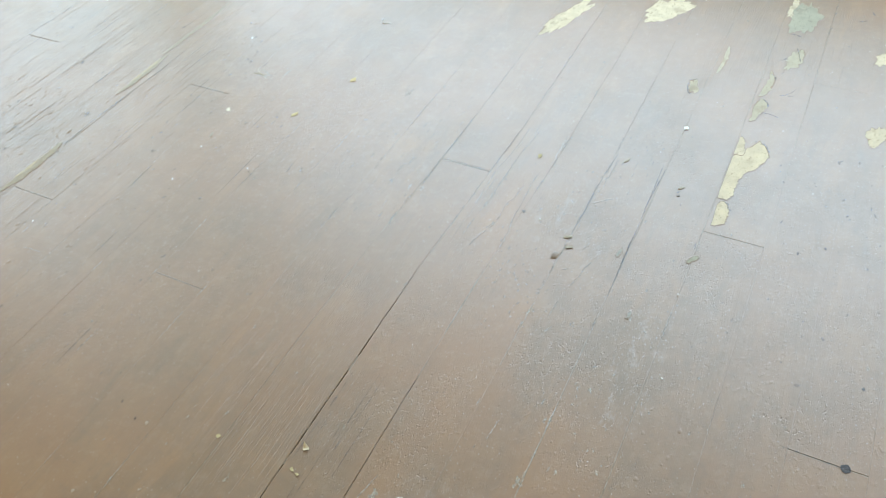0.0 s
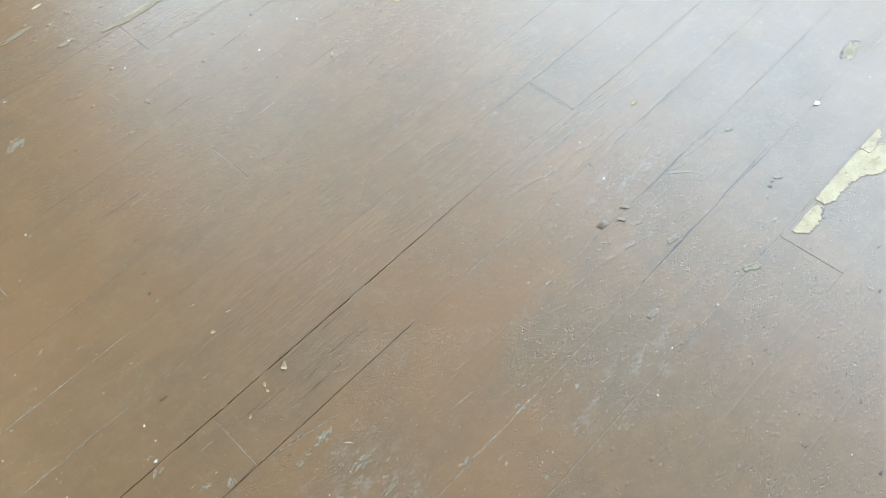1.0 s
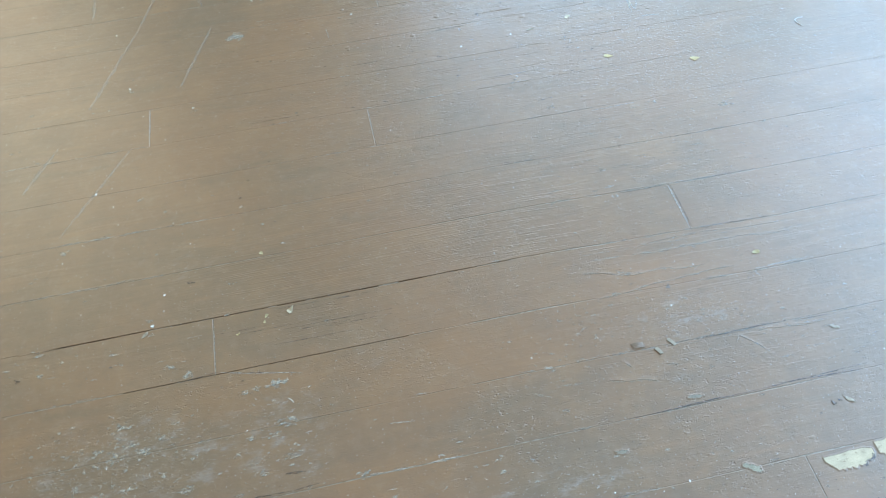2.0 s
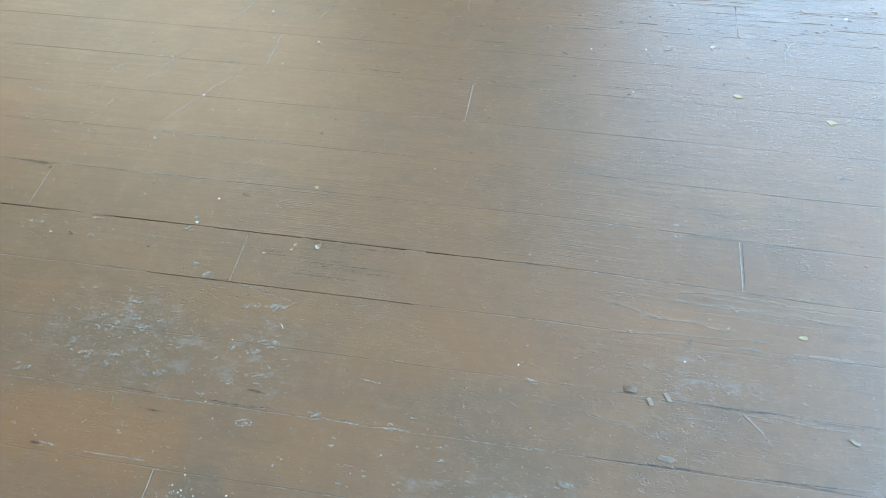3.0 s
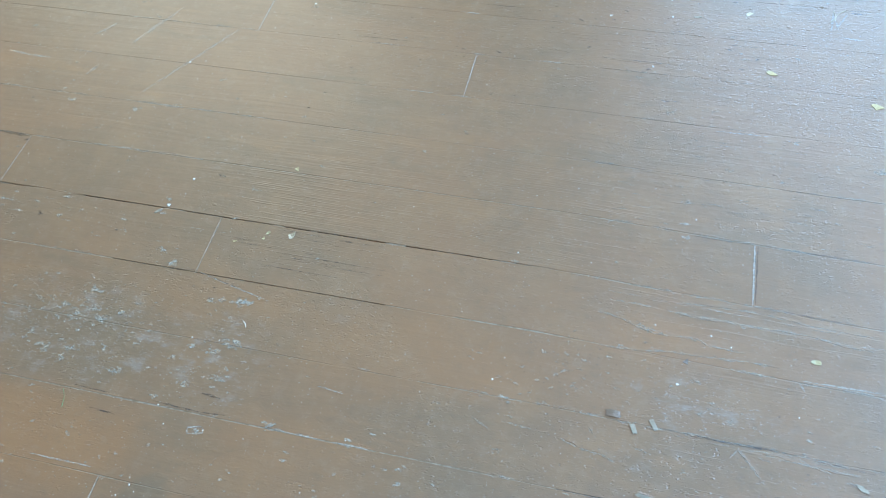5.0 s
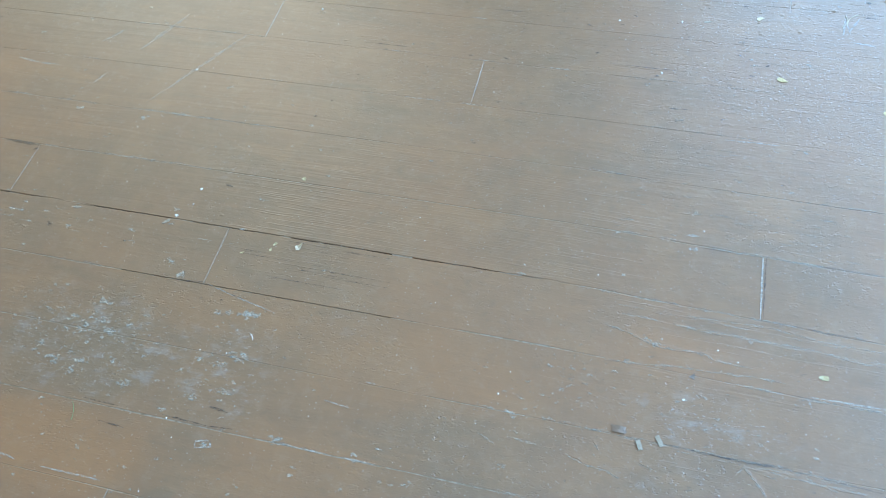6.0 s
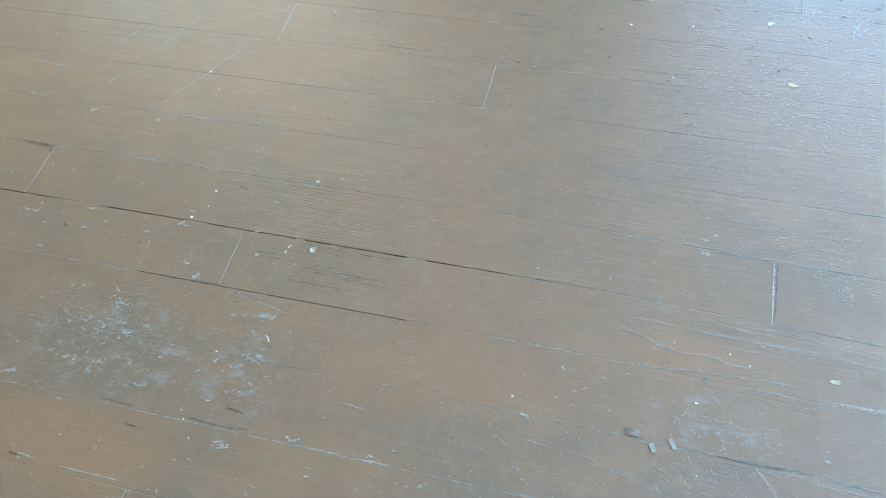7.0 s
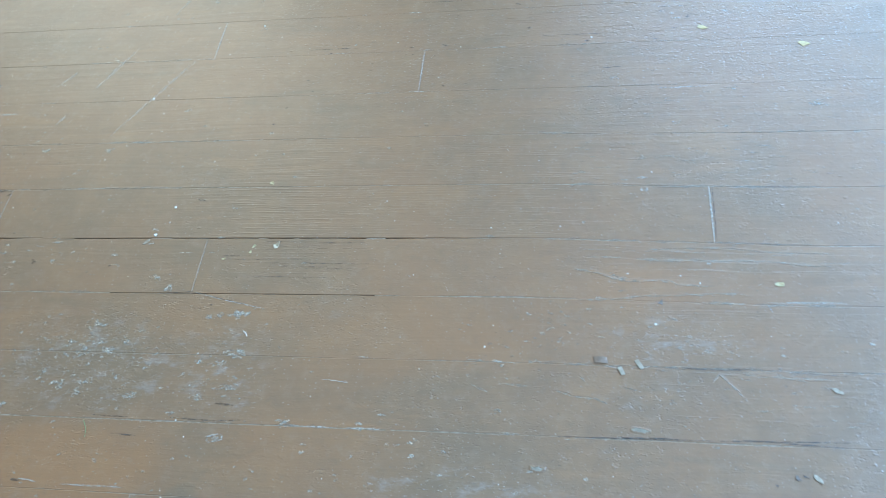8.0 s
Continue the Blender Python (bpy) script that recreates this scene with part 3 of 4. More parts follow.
# x, y, how wide: each a patch of small ragged marks
SCUFFED = ((-0.605, 0.320, 0.014), (-0.502, 0.318, 0.012), (-0.368, 0.106, 0.014), (-0.420, 0.039, 0.021), (-0.447, 0.012, 0.012), (-0.426, 0.000, 0.019), (-0.392, 0.003, 0.016), (-0.375, 0.013, 0.009), (-0.410, 0.013, 0.010), (-0.466, 0.019, 0.009), (-0.359, 0.030, 0.007),
           (-0.280, 0.051, 0.011), (-0.266, 0.053, 0.010), (-0.243, 0.055, 0.024), (-0.470, -0.029, 0.011), (-0.444, -0.042, 0.020), (-0.413, -0.039, 0.014), (-0.340, -0.018, 0.008), (-0.276, -0.008, 0.012), (-0.249, -0.011, 0.011), (-0.234, 0.003, 0.022), (-0.510, -0.071, 0.016))
SCUFFED += ((-0.421, -0.052, 0.016), (-0.375, -0.031, 0.012), (-0.234, -0.040, 0.015), (-0.266, -0.054, 0.011), (-0.351, -0.055, 0.016), (-0.293, -0.074, 0.008), (-0.156, -0.079, 0.016), (0.076, -0.058, 0.009), (0.280, 0.346, 0.010), (0.200, 0.113, 0.010), (0.210, 0.109, 0.010), (0.222, 0.107, 0.007), (0.181, 0.083, 0.007),
            (0.278, 0.036, 0.007), (0.296, 0.018, 0.007), (0.271, 0.586, 0.012), (0.202, 0.431, 0.011), (0.163, 0.500, 0.010), (0.157, 0.489, 0.007), (-0.390, 0.180, 0.011), (-0.286, 0.213, 0.010), (-0.342, 0.090, 0.018), (0.234, 0.290, 0.012), (-0.256, 0.726, 0.026), (-0.252, 0.729, 0.016), (-0.249, 0.731, 0.018), (-0.254, 0.727, 0.014), (-0.244, 0.733, 0.022))
SCUFFED += ((-0.421, 0.631, 0.011), (-0.325, 0.561, 0.009), (-0.013, -0.097, 0.008), (-0.010, -0.111, 0.009), (0.022, -0.106, 0.008), (-0.232, -0.101, 0.010), (0.455, 0.372, 0.020))
for x, y, wide in SCUFFED:
    for _ in range(15):
        s = wide * rng.uniform(0.08, 0.30)
        mark(scuffs if x < 0.05 else dull, rng, x + rng.gauss(0, 0.28 * wide), y + rng.gauss(0, 0.16 * wide), s * rng.uniform(1.0, 1.7), s * rng.uniform(0.5, 0.9), rng.uniform(-30, 40), 0.6, 26)
# single chips: x, y, how wide
for x, y, wide in ((-0.561, 0.147, 0.007), (-0.493, 0.144, 0.006), (-0.519, 0.131, 0.008), (-0.594, 0.155, 0.007), (-0.608, 0.142, 0.010), (-0.388, 0.158, 0.007), (-0.595, 0.141, 0.006), (-0.435, 0.140, 0.008), (-0.593, 0.174, 0.005), (-0.522, 0.159, 0.010), (-0.295, 0.167, 0.008), (-0.663, 0.315, 0.005), (-0.405, 0.392, 0.008), (-0.451, 0.336, 0.005), (-0.553, 0.504, 0.008), (-0.049, -0.067, 0.006), (0.074, 0.0, 0.007)):
    for _ in range(3):
        mark(scuffs, rng, x + rng.gauss(0, 0.2 * wide), y + rng.gauss(0, 0.08 * wide), wide * rng.uniform(0.5, 1.1), wide * rng.uniform(0.2, 0.4), rng.uniform(-8, 12), 0.6, 20)
# x, y, spread x, spread y, how many small ones
for x, y, sx, sy, many in ((-0.42, 0.0, 0.07, 0.034, 170), (-0.25, -0.02, 0.035, 0.04, 60), (-0.26, -0.20, 0.035, 0.03, 40), (0.02, -0.13, 0.10, 0.04, 60), (-0.55, 0.14, 0.12, 0.02, 60), (-0.50, 0.30, 0.14, 0.05, 70), (0.30, 0.04, 0.07, 0.04, 70), (0.14, 0.06, 0.03, 0.02, 60), (0.10, 0.02, 0.04, 0.03, 50), (0.55, 0.55, 0.3, 0.3, 100), (-0.15, -0.25, 0.25, 0.08, 60), (-0.35, -0.14, 0.10, 0.03, 50)):
    for _ in range(int(1.7 * many)):
        s = 0.0009 + 0.0040 * rng.random() ** 4
        mark(scuffs if x < 0.05 else dull, rng, x + rng.gauss(0, sx), y + rng.gauss(0, sy), s * rng.uniform(1.0, 1.6), s * rng.uniform(0.5, 0.9), rng.uniform(-30, 30), 0.6, 12)
for _ in range(320):
    s = 0.0026 * rng.uniform(0.4, 1.6)
    mark(scuffs, rng, rng.uniform(-0.95, 1.05), rng.uniform(-0.45, 1.3), s * rng.uniform(1.0, 2.4), s, rng.uniform(-20, 20), count=10)
lay(scuffs)
lay(dull)

dust = thin_coat("joint_dust", DUST, "pale dust caught along the joints")
for k, spans in {-1: ((-0.16, -0.08), (0.03, 0.09)), 0: ((0.03, 0.46),), 1: ((0.30, 0.45), (-0.55, -0.42)), 2: ((0.12, 0.46),), 3: ((0.16, 0.46), (-0.67, -0.4)), 4: ((-0.76, -0.28), (0.1, 0.46)), 6: ((-0.56, -0.39),), -2: ((0.1, 0.3),), -3: ((0.75, 1.1),)}.items():
    for a, b in spans:
        for _ in range(int((b - a) / 0.016)):
            w = rng.uniform(0.0010, 0.0032)
            x = rng.uniform(a, b)
            mark(dust, rng, x, k * PITCH + bend(x, k * PITCH) + rng.gauss(0, 0.0012), rng.uniform(0.008, 0.03), w, rng.uniform(-4, 4), 0.4, 14)
lay(dust)

scratches = thin_coat("scratches", SCRATCH_AND_GLINT, "short pale scratches and painted edge highlights in the paint")
rubbed = thin_coat("rubbed_and_glinting_arrises", RUBBED_AND_GLINT, "paler brown rubbed marks and painted highlights along arrises")
# worn board ends: x, y from, y to, width
for x, y0, y1, w in ((-0.392, 0.502, 0.580, 0.0026), (-0.627, 0.170, 0.246, 0.0018), (-0.3115, 0.088, 0.163, 0.0008), (0.3138, 0.160, 0.241, 0.0030), (0.3134, 0.161, 0.240, 0.0018), (-0.310, -0.245, -0.168, 0.0014), (0.333, 0.668, 0.745, 0.0026), (-0.065, 0.420, 0.496, 0.0016), (-0.006, 0.752, 0.828, 0.0018)):
    line(scratches, rng, x, y0, x + rng.uniform(-0.0008, 0.0008), y1, w, 0.25)
for x0, y0, x1, y1, w in ((-0.751, 0.400, -0.713, 0.395, 0.0030), (-0.713, 0.395, -0.680, 0.396, 0.0030), (0.261, 0.409, 0.327, 0.410, 0.0020), (0.413, 0.608, 0.441, 0.605, 0.0030), (0.363, 0.076, 0.367, 0.067, 0.0018), (0.255, 0.059, 0.260, 0.053, 0.0014),
                          (0.038, 0.002, 0.056, 0.001, 0.0022), (0.075, -0.001, 0.092, 0.000, 0.0018), (0.045, -0.028, 0.064, -0.036, 0.0020), (0.077, -0.026, 0.106, -0.028, 0.0022), (-0.087, 0.002, -0.071, 0.002, 0.0022), (-0.123, -0.027, -0.093, -0.030, 0.0016), (-0.393, -0.160, -0.323, -0.160, 0.0020), (-0.448, -0.156, -0.425, -0.159, 0.0020)):
    line(rubbed if 0.03 < x0 < 0.35 and y0 < 0.2 else scratches, rng, x0, y0, x1, y1, w)
for x0, y0, x1, y1, w in ((-0.307, 0.085, -0.270, 0.075, 0.0014), (-0.270, 0.075, -0.212, 0.063, 0.0014), (0.232, 0.238, 0.242, 0.237, 0.0050), (0.229, 0.256, 0.242, 0.257, 0.0030), (0.405, 0.662, 0.401, 0.618, 0.0024), (0.424, 0.659, 0.408, 0.627, 0.0028), (0.404, 0.650, 0.411, 0.622, 0.0020), (-0.242, -0.099, -0.226, -0.096, 0.0022),
                          (-0.239, -0.106, -0.223, -0.102, 0.0022), (-0.242, -0.099, -0.239, -0.106, 0.0020), (-0.226, -0.096, -0.223, -0.102, 0.0020), (0.363, 0.079, 0.440, 0.080, 0.0018), (-0.102, 0.712, -0.100, 0.681, 0.0022)):
    line(rubbed if 0.03 < x0 < 0.35 and y0 < 0.2 else scratches, rng, x0, y0, x1, y1, w)
# rubbed arrises and painted highlights along the joints and ribs: y, x from, x to, how much of it, width
for y, x0, x1, share, w in ((0.1672, 0.16, 0.75, 0.75, 0.0016), (0.1520, 0.16, 0.46, 0.7, 0.0013), (0.1415, 0.17, 0.46, 0.85, 0.0016), (0.0838, 0.30, 0.60, 0.8, 0.0018), (0.0004, 0.10, 0.50, 0.7, 0.0018), (-0.0040, 0.24, 0.46, 0.6, 0.0016), (0.2505, 0.15, 0.60, 0.6, 0.0016), (0.3334, 0.12, 0.55, 0.5, 0.0016), (0.3332, -0.80, -0.22, 0.75, 0.0022), (0.4164, -0.75, 0.50, 0.3, 0.0014),
                             (0.4996, -0.60, -0.39, 0.8, 0.0016), (0.4996, -0.3, 0.45, 0.3, 0.0014), (0.2500, -0.62, -0.35, 0.45, 0.0016), (-0.0830, -0.15, 0.10, 0.4, 0.0018), (0.5828, -0.65, 0.45, 0.25, 0.0014)):
    x = x0
    while x < x1:
        length = rng.uniform(0.008, 0.05)
        if rng.random() < share:
            far = min(x + length, x1)
            line(rubbed if x > 0.05 else scratches, rng, x, y + bend(x, y) + rng.uniform(-0.0006, 0.0006), far, y + bend(far, y) + rng.uniform(-0.0006, 0.0006), w * rng.uniform(0.5, 1.2), 0.7)
        x += length + rng.uniform(0, 0.02)
# glints of the raised grain, painted as short pale dashes: x from, x to, y from, y to, how many
for xa, xb, ya, yb, many in ((0.14, 0.48, 0.256, 0.322, 60), (0.15, 0.48, 0.345, 0.41, 26), (0.25, 0.50, -0.07, -0.006, 26), (-0.25, 0.05, 0.60, 0.98, 20), (-0.72, -0.30, 0.10, 0.16, 16)):
    for _ in range(many):
        x, y, length = rng.uniform(xa, xb), rng.uniform(ya, yb), 0.004 + 0.016 * rng.random() ** 2
        line(rubbed if x > 0.05 else scratches, rng, x, y + bend(x, y), x + length, y + bend(x + length, y) + rng.uniform(-0.0006, 0.0006), rng.uniform(0.0008, 0.0017), 0.7)
lay(scratches)
lay(rubbed)

faint = thin_coat("faint_scratches", FAINT, "faint long rubbed lines across the boards")
for x0, y0, x1, y1, w in ((-0.570, 0.444, -0.526, 0.528, 0.006), (-0.637, 0.450, -0.613, 0.480, 0.006), (-0.609, 0.369, -0.598, 0.392, 0.006), (-0.512, 0.347, -0.421, 0.497, 0.005), (-0.357, 0.971, -0.413, 0.790, 0.006), (-0.413, 0.790, -0.485, 0.605, 0.006), (-0.291, 0.766, -0.344, 0.625, 0.006), (-0.306, 0.910, -0.309, 0.841, 0.007), (-0.490, 0.925, -0.490, 0.841, 0.006)):
    line(faint, rng, x0, y0, x1, y1, w)
lay(faint)

gouges = thin_coat("gouges", GOUGE_AND_SHADE, "dark gouges and splits in the boards, with painted shade")
for x0, y0, x1, y1, w in ((-0.680, 0.249, -0.625, 0.247, 0.0042), (-0.633, 0.238, -0.627, 0.242, 0.003), (-0.242, -0.060, -0.220, -0.062, 0.0026), (-0.356, -0.100, -0.325, -0.102, 0.0016), (-0.385, -0.079, -0.342, -0.080, 0.0013), (-0.291, -0.079, -0.237, -0.081, 0.0016), (-0.237, -0.081, -0.208, -0.079, 0.0016), (-0.457, -0.158, -0.445, -0.158, 0.004), (-0.354, 0.082, -0.311, 0.086, 0.0014),
                          (0.429, 0.660, 0.443, 0.659, 0.003), (-0.311, 0.0855, -0.212, 0.0625, 0.0012), (0.14, -0.0835, 0.30, -0.0815, 0.0016), (0.30, -0.0815, 0.43, -0.078, 0.0015), (0.26, -0.0035, 0.345, -0.0005, 0.0012), (0.003, -0.325, 0.001, -0.400, 0.0014), (0.3163, 0.161, 0.3167, 0.240, 0.0016), (0.369, 0.8285, 0.297, 0.8330, 0.0024), (0.297, 0.8330, 0.191, 0.8370, 0.0026), (0.191, 0.8370, 0.109, 0.8350, 0.0024), (0.121, 0.6605, 0.065, 0.6575, 0.0022), (0.322, 0.9150, 0.255, 0.9140, 0.0020), (0.434, 1.195, 0.441, 1.182, 0.0040), (0.424, 0.663, 0.450, 0.666, 0.0018),
                          (0.226, -0.0010, 0.265, -0.0020, 0.0012), (0.265, -0.0020, 0.297, -0.0035, 0.0015), (0.297, -0.0035, 0.344, -0.0020, 0.0015), (0.344, -0.0020, 0.430, -0.0070, 0.0011), (0.246, 0.2415, 0.315, 0.2405, 0.0014), (0.315, 0.2405, 0.438, 0.2400, 0.0011), (0.320, 0.1590, 0.430, 0.1550, 0.0012), (0.200, -0.0820, 0.250, -0.0815, 0.0022), (0.322, -0.0795, 0.422, -0.0840, 0.0016)):
    line(gouges, rng, x0, y0, x1, y1, w)
# open grain and small pits of the boards towards the window, their shade painted as dark marks: x from, x to, y from, y
# to, lines, pits
for xa, xb, ya, yb, lines, pits in ((-0.10, 0.60, 0.68, 1.20, 26, 320), (-0.25, 0.35, 0.42, 0.68, 6, 70), (0.10, 0.60, -0.42, -0.17, 0, 60)):
    for _ in range(lines):
        x, y, length = rng.uniform(xa, xb), rng.uniform(ya, yb), 0.03 + 0.14 * rng.random() ** 2
        line(gouges, rng, x, y, x + length, y + rng.uniform(-0.002, 0.002), rng.uniform(0.0007, 0.0013), 0.8)
    for _ in range(pits):
        s = 0.0016 + 0.0040 * rng.random() ** 3
        mark(gouges, rng, rng.uniform(xa, xb), rng.uniform(ya, yb), s * rng.uniform(1.0, 1.8), s * rng.uniform(0.4, 0.8), rng.uniform(-25, 25), 0.6, 12)
# cracks in the lifted paint beside the bare patches, and its shadows painted as dark lines
for points in (((0.678, -0.203), (0.682, -0.213), (0.684, -0.224)), ((0.686, -0.213), (0.692, -0.219), (0.707, -0.225)), ((0.618, -0.185), (0.621, -0.197), (0.616, -0.212)), ((0.883, -0.187), (0.882, -0.197), (0.878, -0.207)), ((0.787, -0.183), (0.790, -0.190), (0.798, -0.195)), ((0.969, -0.293), (0.974, -0.299), (0.979, -0.306)), ((0.838, -0.206), (0.822, -0.211), (0.807, -0.215), (0.793, -0.218)), ((0.741, -0.174), (0.735, -0.185), (0.722, -0.191)), ((0.659, -0.182), (0.650, -0.190), (0.639, -0.193)),
               ((0.535, -0.200), (0.538, -0.207), (0.526, -0.213), (0.520, -0.217)), ((0.378, -0.180), (0.379, -0.186), (0.368, -0.187), (0.366, -0.193)), ((0.669, -0.056), (0.675, -0.062), (0.678, -0.070)), ((0.628, -0.068), (0.636, -0.062), (0.660, -0.057))):
    for (x0, y0), (x1, y1) in zip(points, points[1:]):
        line(gouges, rng, x0, y0, x1, y1, 0.0030, 0.5)
# split grain beside the open joint
for _ in range(12):
    x, y = rng.uniform(-0.31, -0.14), rng.uniform(0.108, 0.163)
    line(gouges, rng, x, y, x + rng.uniform(0.03, 0.12), y + rng.uniform(-0.001, 0.001), rng.uniform(0.0005, 0.0008), 0.8)
# dents, with their shade painted in as flat dark marks: x, y, size
for x, y, s in ((-0.338, 0.226, 0.006), (-0.547, 0.130, 0.006), (-0.435, 0.122, 0.004), (-0.281, 0.067, 0.003), (0.331, 0.348, 0.003), (0.307, 0.546, 0.004), (-0.254, 0.391, 0.004), (-0.030, 0.427, 0.004), (-0.045, 0.351, 0.004), (0.118, -0.398, 0.006), (0.186, -0.222, 0.003), (0.441, 0.700, 0.005), (0.091, -0.328, 0.005), (0.337, -0.324, 0.005), (0.449, -0.335, 0.005), (-0.265, 0.361, 0.004), (0.487, 0.888, 0.008), (0.550, 0.771, 0.006), (0.466, 0.699, 0.005), (0.435, 0.692, 0.007), (0.189, 0.860, 0.010), (0.311, 0.988, 0.008), (0.150, 0.684, 0.007), (0.167, 0.506, 0.005), (0.308, 0.548, 0.004), (0.127, 0.619, 0.004), (0.196, 0.704, 0.005), (0.415, -0.343, 0.005), (0.216, -0.273, 0.003), (0.195, -0.318, 0.003), (0.139, -0.236, 0.003), (0.377, -0.114, 0.004), (0.349, -0.125, 0.003)):
    for _ in range(2):
        mark(gouges, rng, x + rng.gauss(0, 0.2 * s), y + rng.gauss(0, 0.2 * s), s * 1.0, s * 0.5, rng.uniform(-30, 30))
lay(gouges)


def ridge(bm, rng, x0, x1, y, width, high):
    """A raised thread of grain or broken paint along a board."""
    count = max(3, int((x1 - x0) / 0.007))
    s, last = rng.uniform(0, 90), None
    for i in range(count + 1):
        f = i / count
        x = x0 + (x1 - x0) * f
        yy = y + bend(x, y) + 0.0016 * noise.noise(Vector((x * 22, s, 0))) + 0.0006 * noise.noise(Vector((x * 120, s, 3)))
        w = width * (0.35 + 0.65 * math.sin(math.pi * (0.05 + 0.9 * f))) * (1 + 0.7 * noise.noise(Vector((x * 160, s, 7))))
        h = high * max(0.1, math.sin(math.pi * (0.03 + 0.94 * f)) * (0.8 + 0.9 * noise.noise(Vector((x * 90, s, 5)))))
        now = [bm.verts.new(v) for v in ((x, yy - w / 2, -0.0002), (x, yy + 0.2 * w, h), (x, yy + w / 2, -0.0002))]
        if last:
            bm.faces.new((last[0], now[0], now[1], last[1]))
            bm.faces.new((last[1], now[1], now[2], last[2]))
        last = now


ridges = bmesh.new()
# x from, x to, y from, y to, how many, longest, width, height
for xa, xb, ya, yb, many, longest, w, h in ((-0.1, 0.75, 0.68, 1.20, 170, 0.16, 0.0030, 0.0009), (-0.3, 0.9, 0.34, 0.72, 150, 0.06, 0.0020, 0.0004), (-0.45, -0.05, 0.33, 0.60, 60, 0.05, 0.0018, 0.0003), (0.1, 0.9, -0.40, -0.09, 70, 0.05, 0.0018, 0.00026), (0.70, 1.05, -0.30, -0.20, 60, 0.10, 0.0026, 0.0007), (0.52, 0.75, -0.155, -0.06, 50, 0.12, 0.0020, 0.0004), (0.45, 1.05, -0.20, 0.08, 110, 0.10, 0.0022, 0.0004), (0.14, 0.46, 0.090, 0.160, 12, 0.14, 0.0030, 0.0005), (0.12, 0.46, 0.255, 0.330, 12, 0.06, 0.0022, 0.0004),
                                            (0.16, 0.46, -0.012, 0.004, 34, 0.05, 0.0024, 0.0006), (0.16, 0.46, 0.150, 0.166, 24, 0.06, 0.0022, 0.0005), (0.2, 0.46, -0.07, -0.012, 20, 0.06, 0.0020, 0.0004),
                                            (0.2, 0.6, 0.33, 0.42, 24, 0.09, 0.0020, 0.0004), (0.0, 0.5, 0.65, 0.80, 34, 0.10, 0.0020, 0.0004), (-0.12, 0.14, -0.02, 0.08, 12, 0.06, 0.0016, 0.0003), (-0.3, 0.3, 0.42, 0.66, 30, 0.08, 0.0018, 0.0003)):
    for _ in range(many):
        x, length = rng.uniform(xa, xb), longest * rng.uniform(0.15, 1.0)
        ridge(ridges, rng, x, x + length, rng.uniform(ya, yb), w * rng.uniform(0.5, 1.2), h * rng.uniform(0.4, 1.2))
# the board whose grain stands out all over, and the one below its open joint
for y in np.arange(0.1705, 0.318, 0.0037):
    if abs(y - 3 * PITCH) < 0.0025:
        continue
    x = rng.uniform(-0.32, -0.22) + 0.9 * max(0.0, y - 0.24)
    slant = 0.02 * (y - 0.21)
    while x < 0.08:
        length = rng.uniform(0.05, 0.16)
        ridge(ridges, rng, x, x + length, y + slant * (x + 0.2) + rng.uniform(-0.0008, 0.0008), rng.uniform(0.0018, 0.0030), rng.uniform(0.0002, 0.0006))
        x += length + rng.uniform(0.0, 0.012)
for y in (0.114, 0.122, 0.129, 0.136, 0.143, 0.150, 0.155, 0.161):
    ridge(ridges, rng, rng.uniform(-0.30, -0.24), rng.uniform(-0.14, -0.02), y, 0.0022, rng.uniform(0.0005, 0.0009))
# long rounded ribs on the board beside the shorter joint
for x0, x1, y in ((0.10, 0.62, 0.1525), (0.13, 0.66, 0.1400), (0.14, 0.60, 0.1265), (0.16, 0.30, 0.0790), (0.20, 0.55, 0.0720)):
    ridge(ridges, rng, x0, x1, y, 0.0034, 0.0003)


def lip(bm, rng, points, width, high):
    """The wavy edge of a coat of paint: steep on one side, sloping on the other."""
    last, s = None, rng.uniform(0, 90)
    for (xa, ya), (xb, yb) in zip(points, points[1:]):
        for i in range(8):
            f = i / 8
            x = xa + (xb - xa) * f
            y = ya + (yb - ya) * f + 0.003 * noise.noise(Vector((x * 60, s, 0))) + 0.0012 * noise.noise(Vector((x * 200, s, 0)))
            w = width * (1 + 0.5 * noise.noise(Vector((x * 90, s, 4))))
            now = [bm.verts.new(v) for v in ((x, y - 0.0006, -0.0001), (x, y, high * (0.8 + 0.6 * noise.noise(Vector((x * 120, s, 8))))), (x, y + w, -0.0001))]
            if last:
                bm.faces.new((last[0], now[0], now[1], last[1]))
                bm.faces.new((last[1], now[1], now[2], last[2]))
            last = now


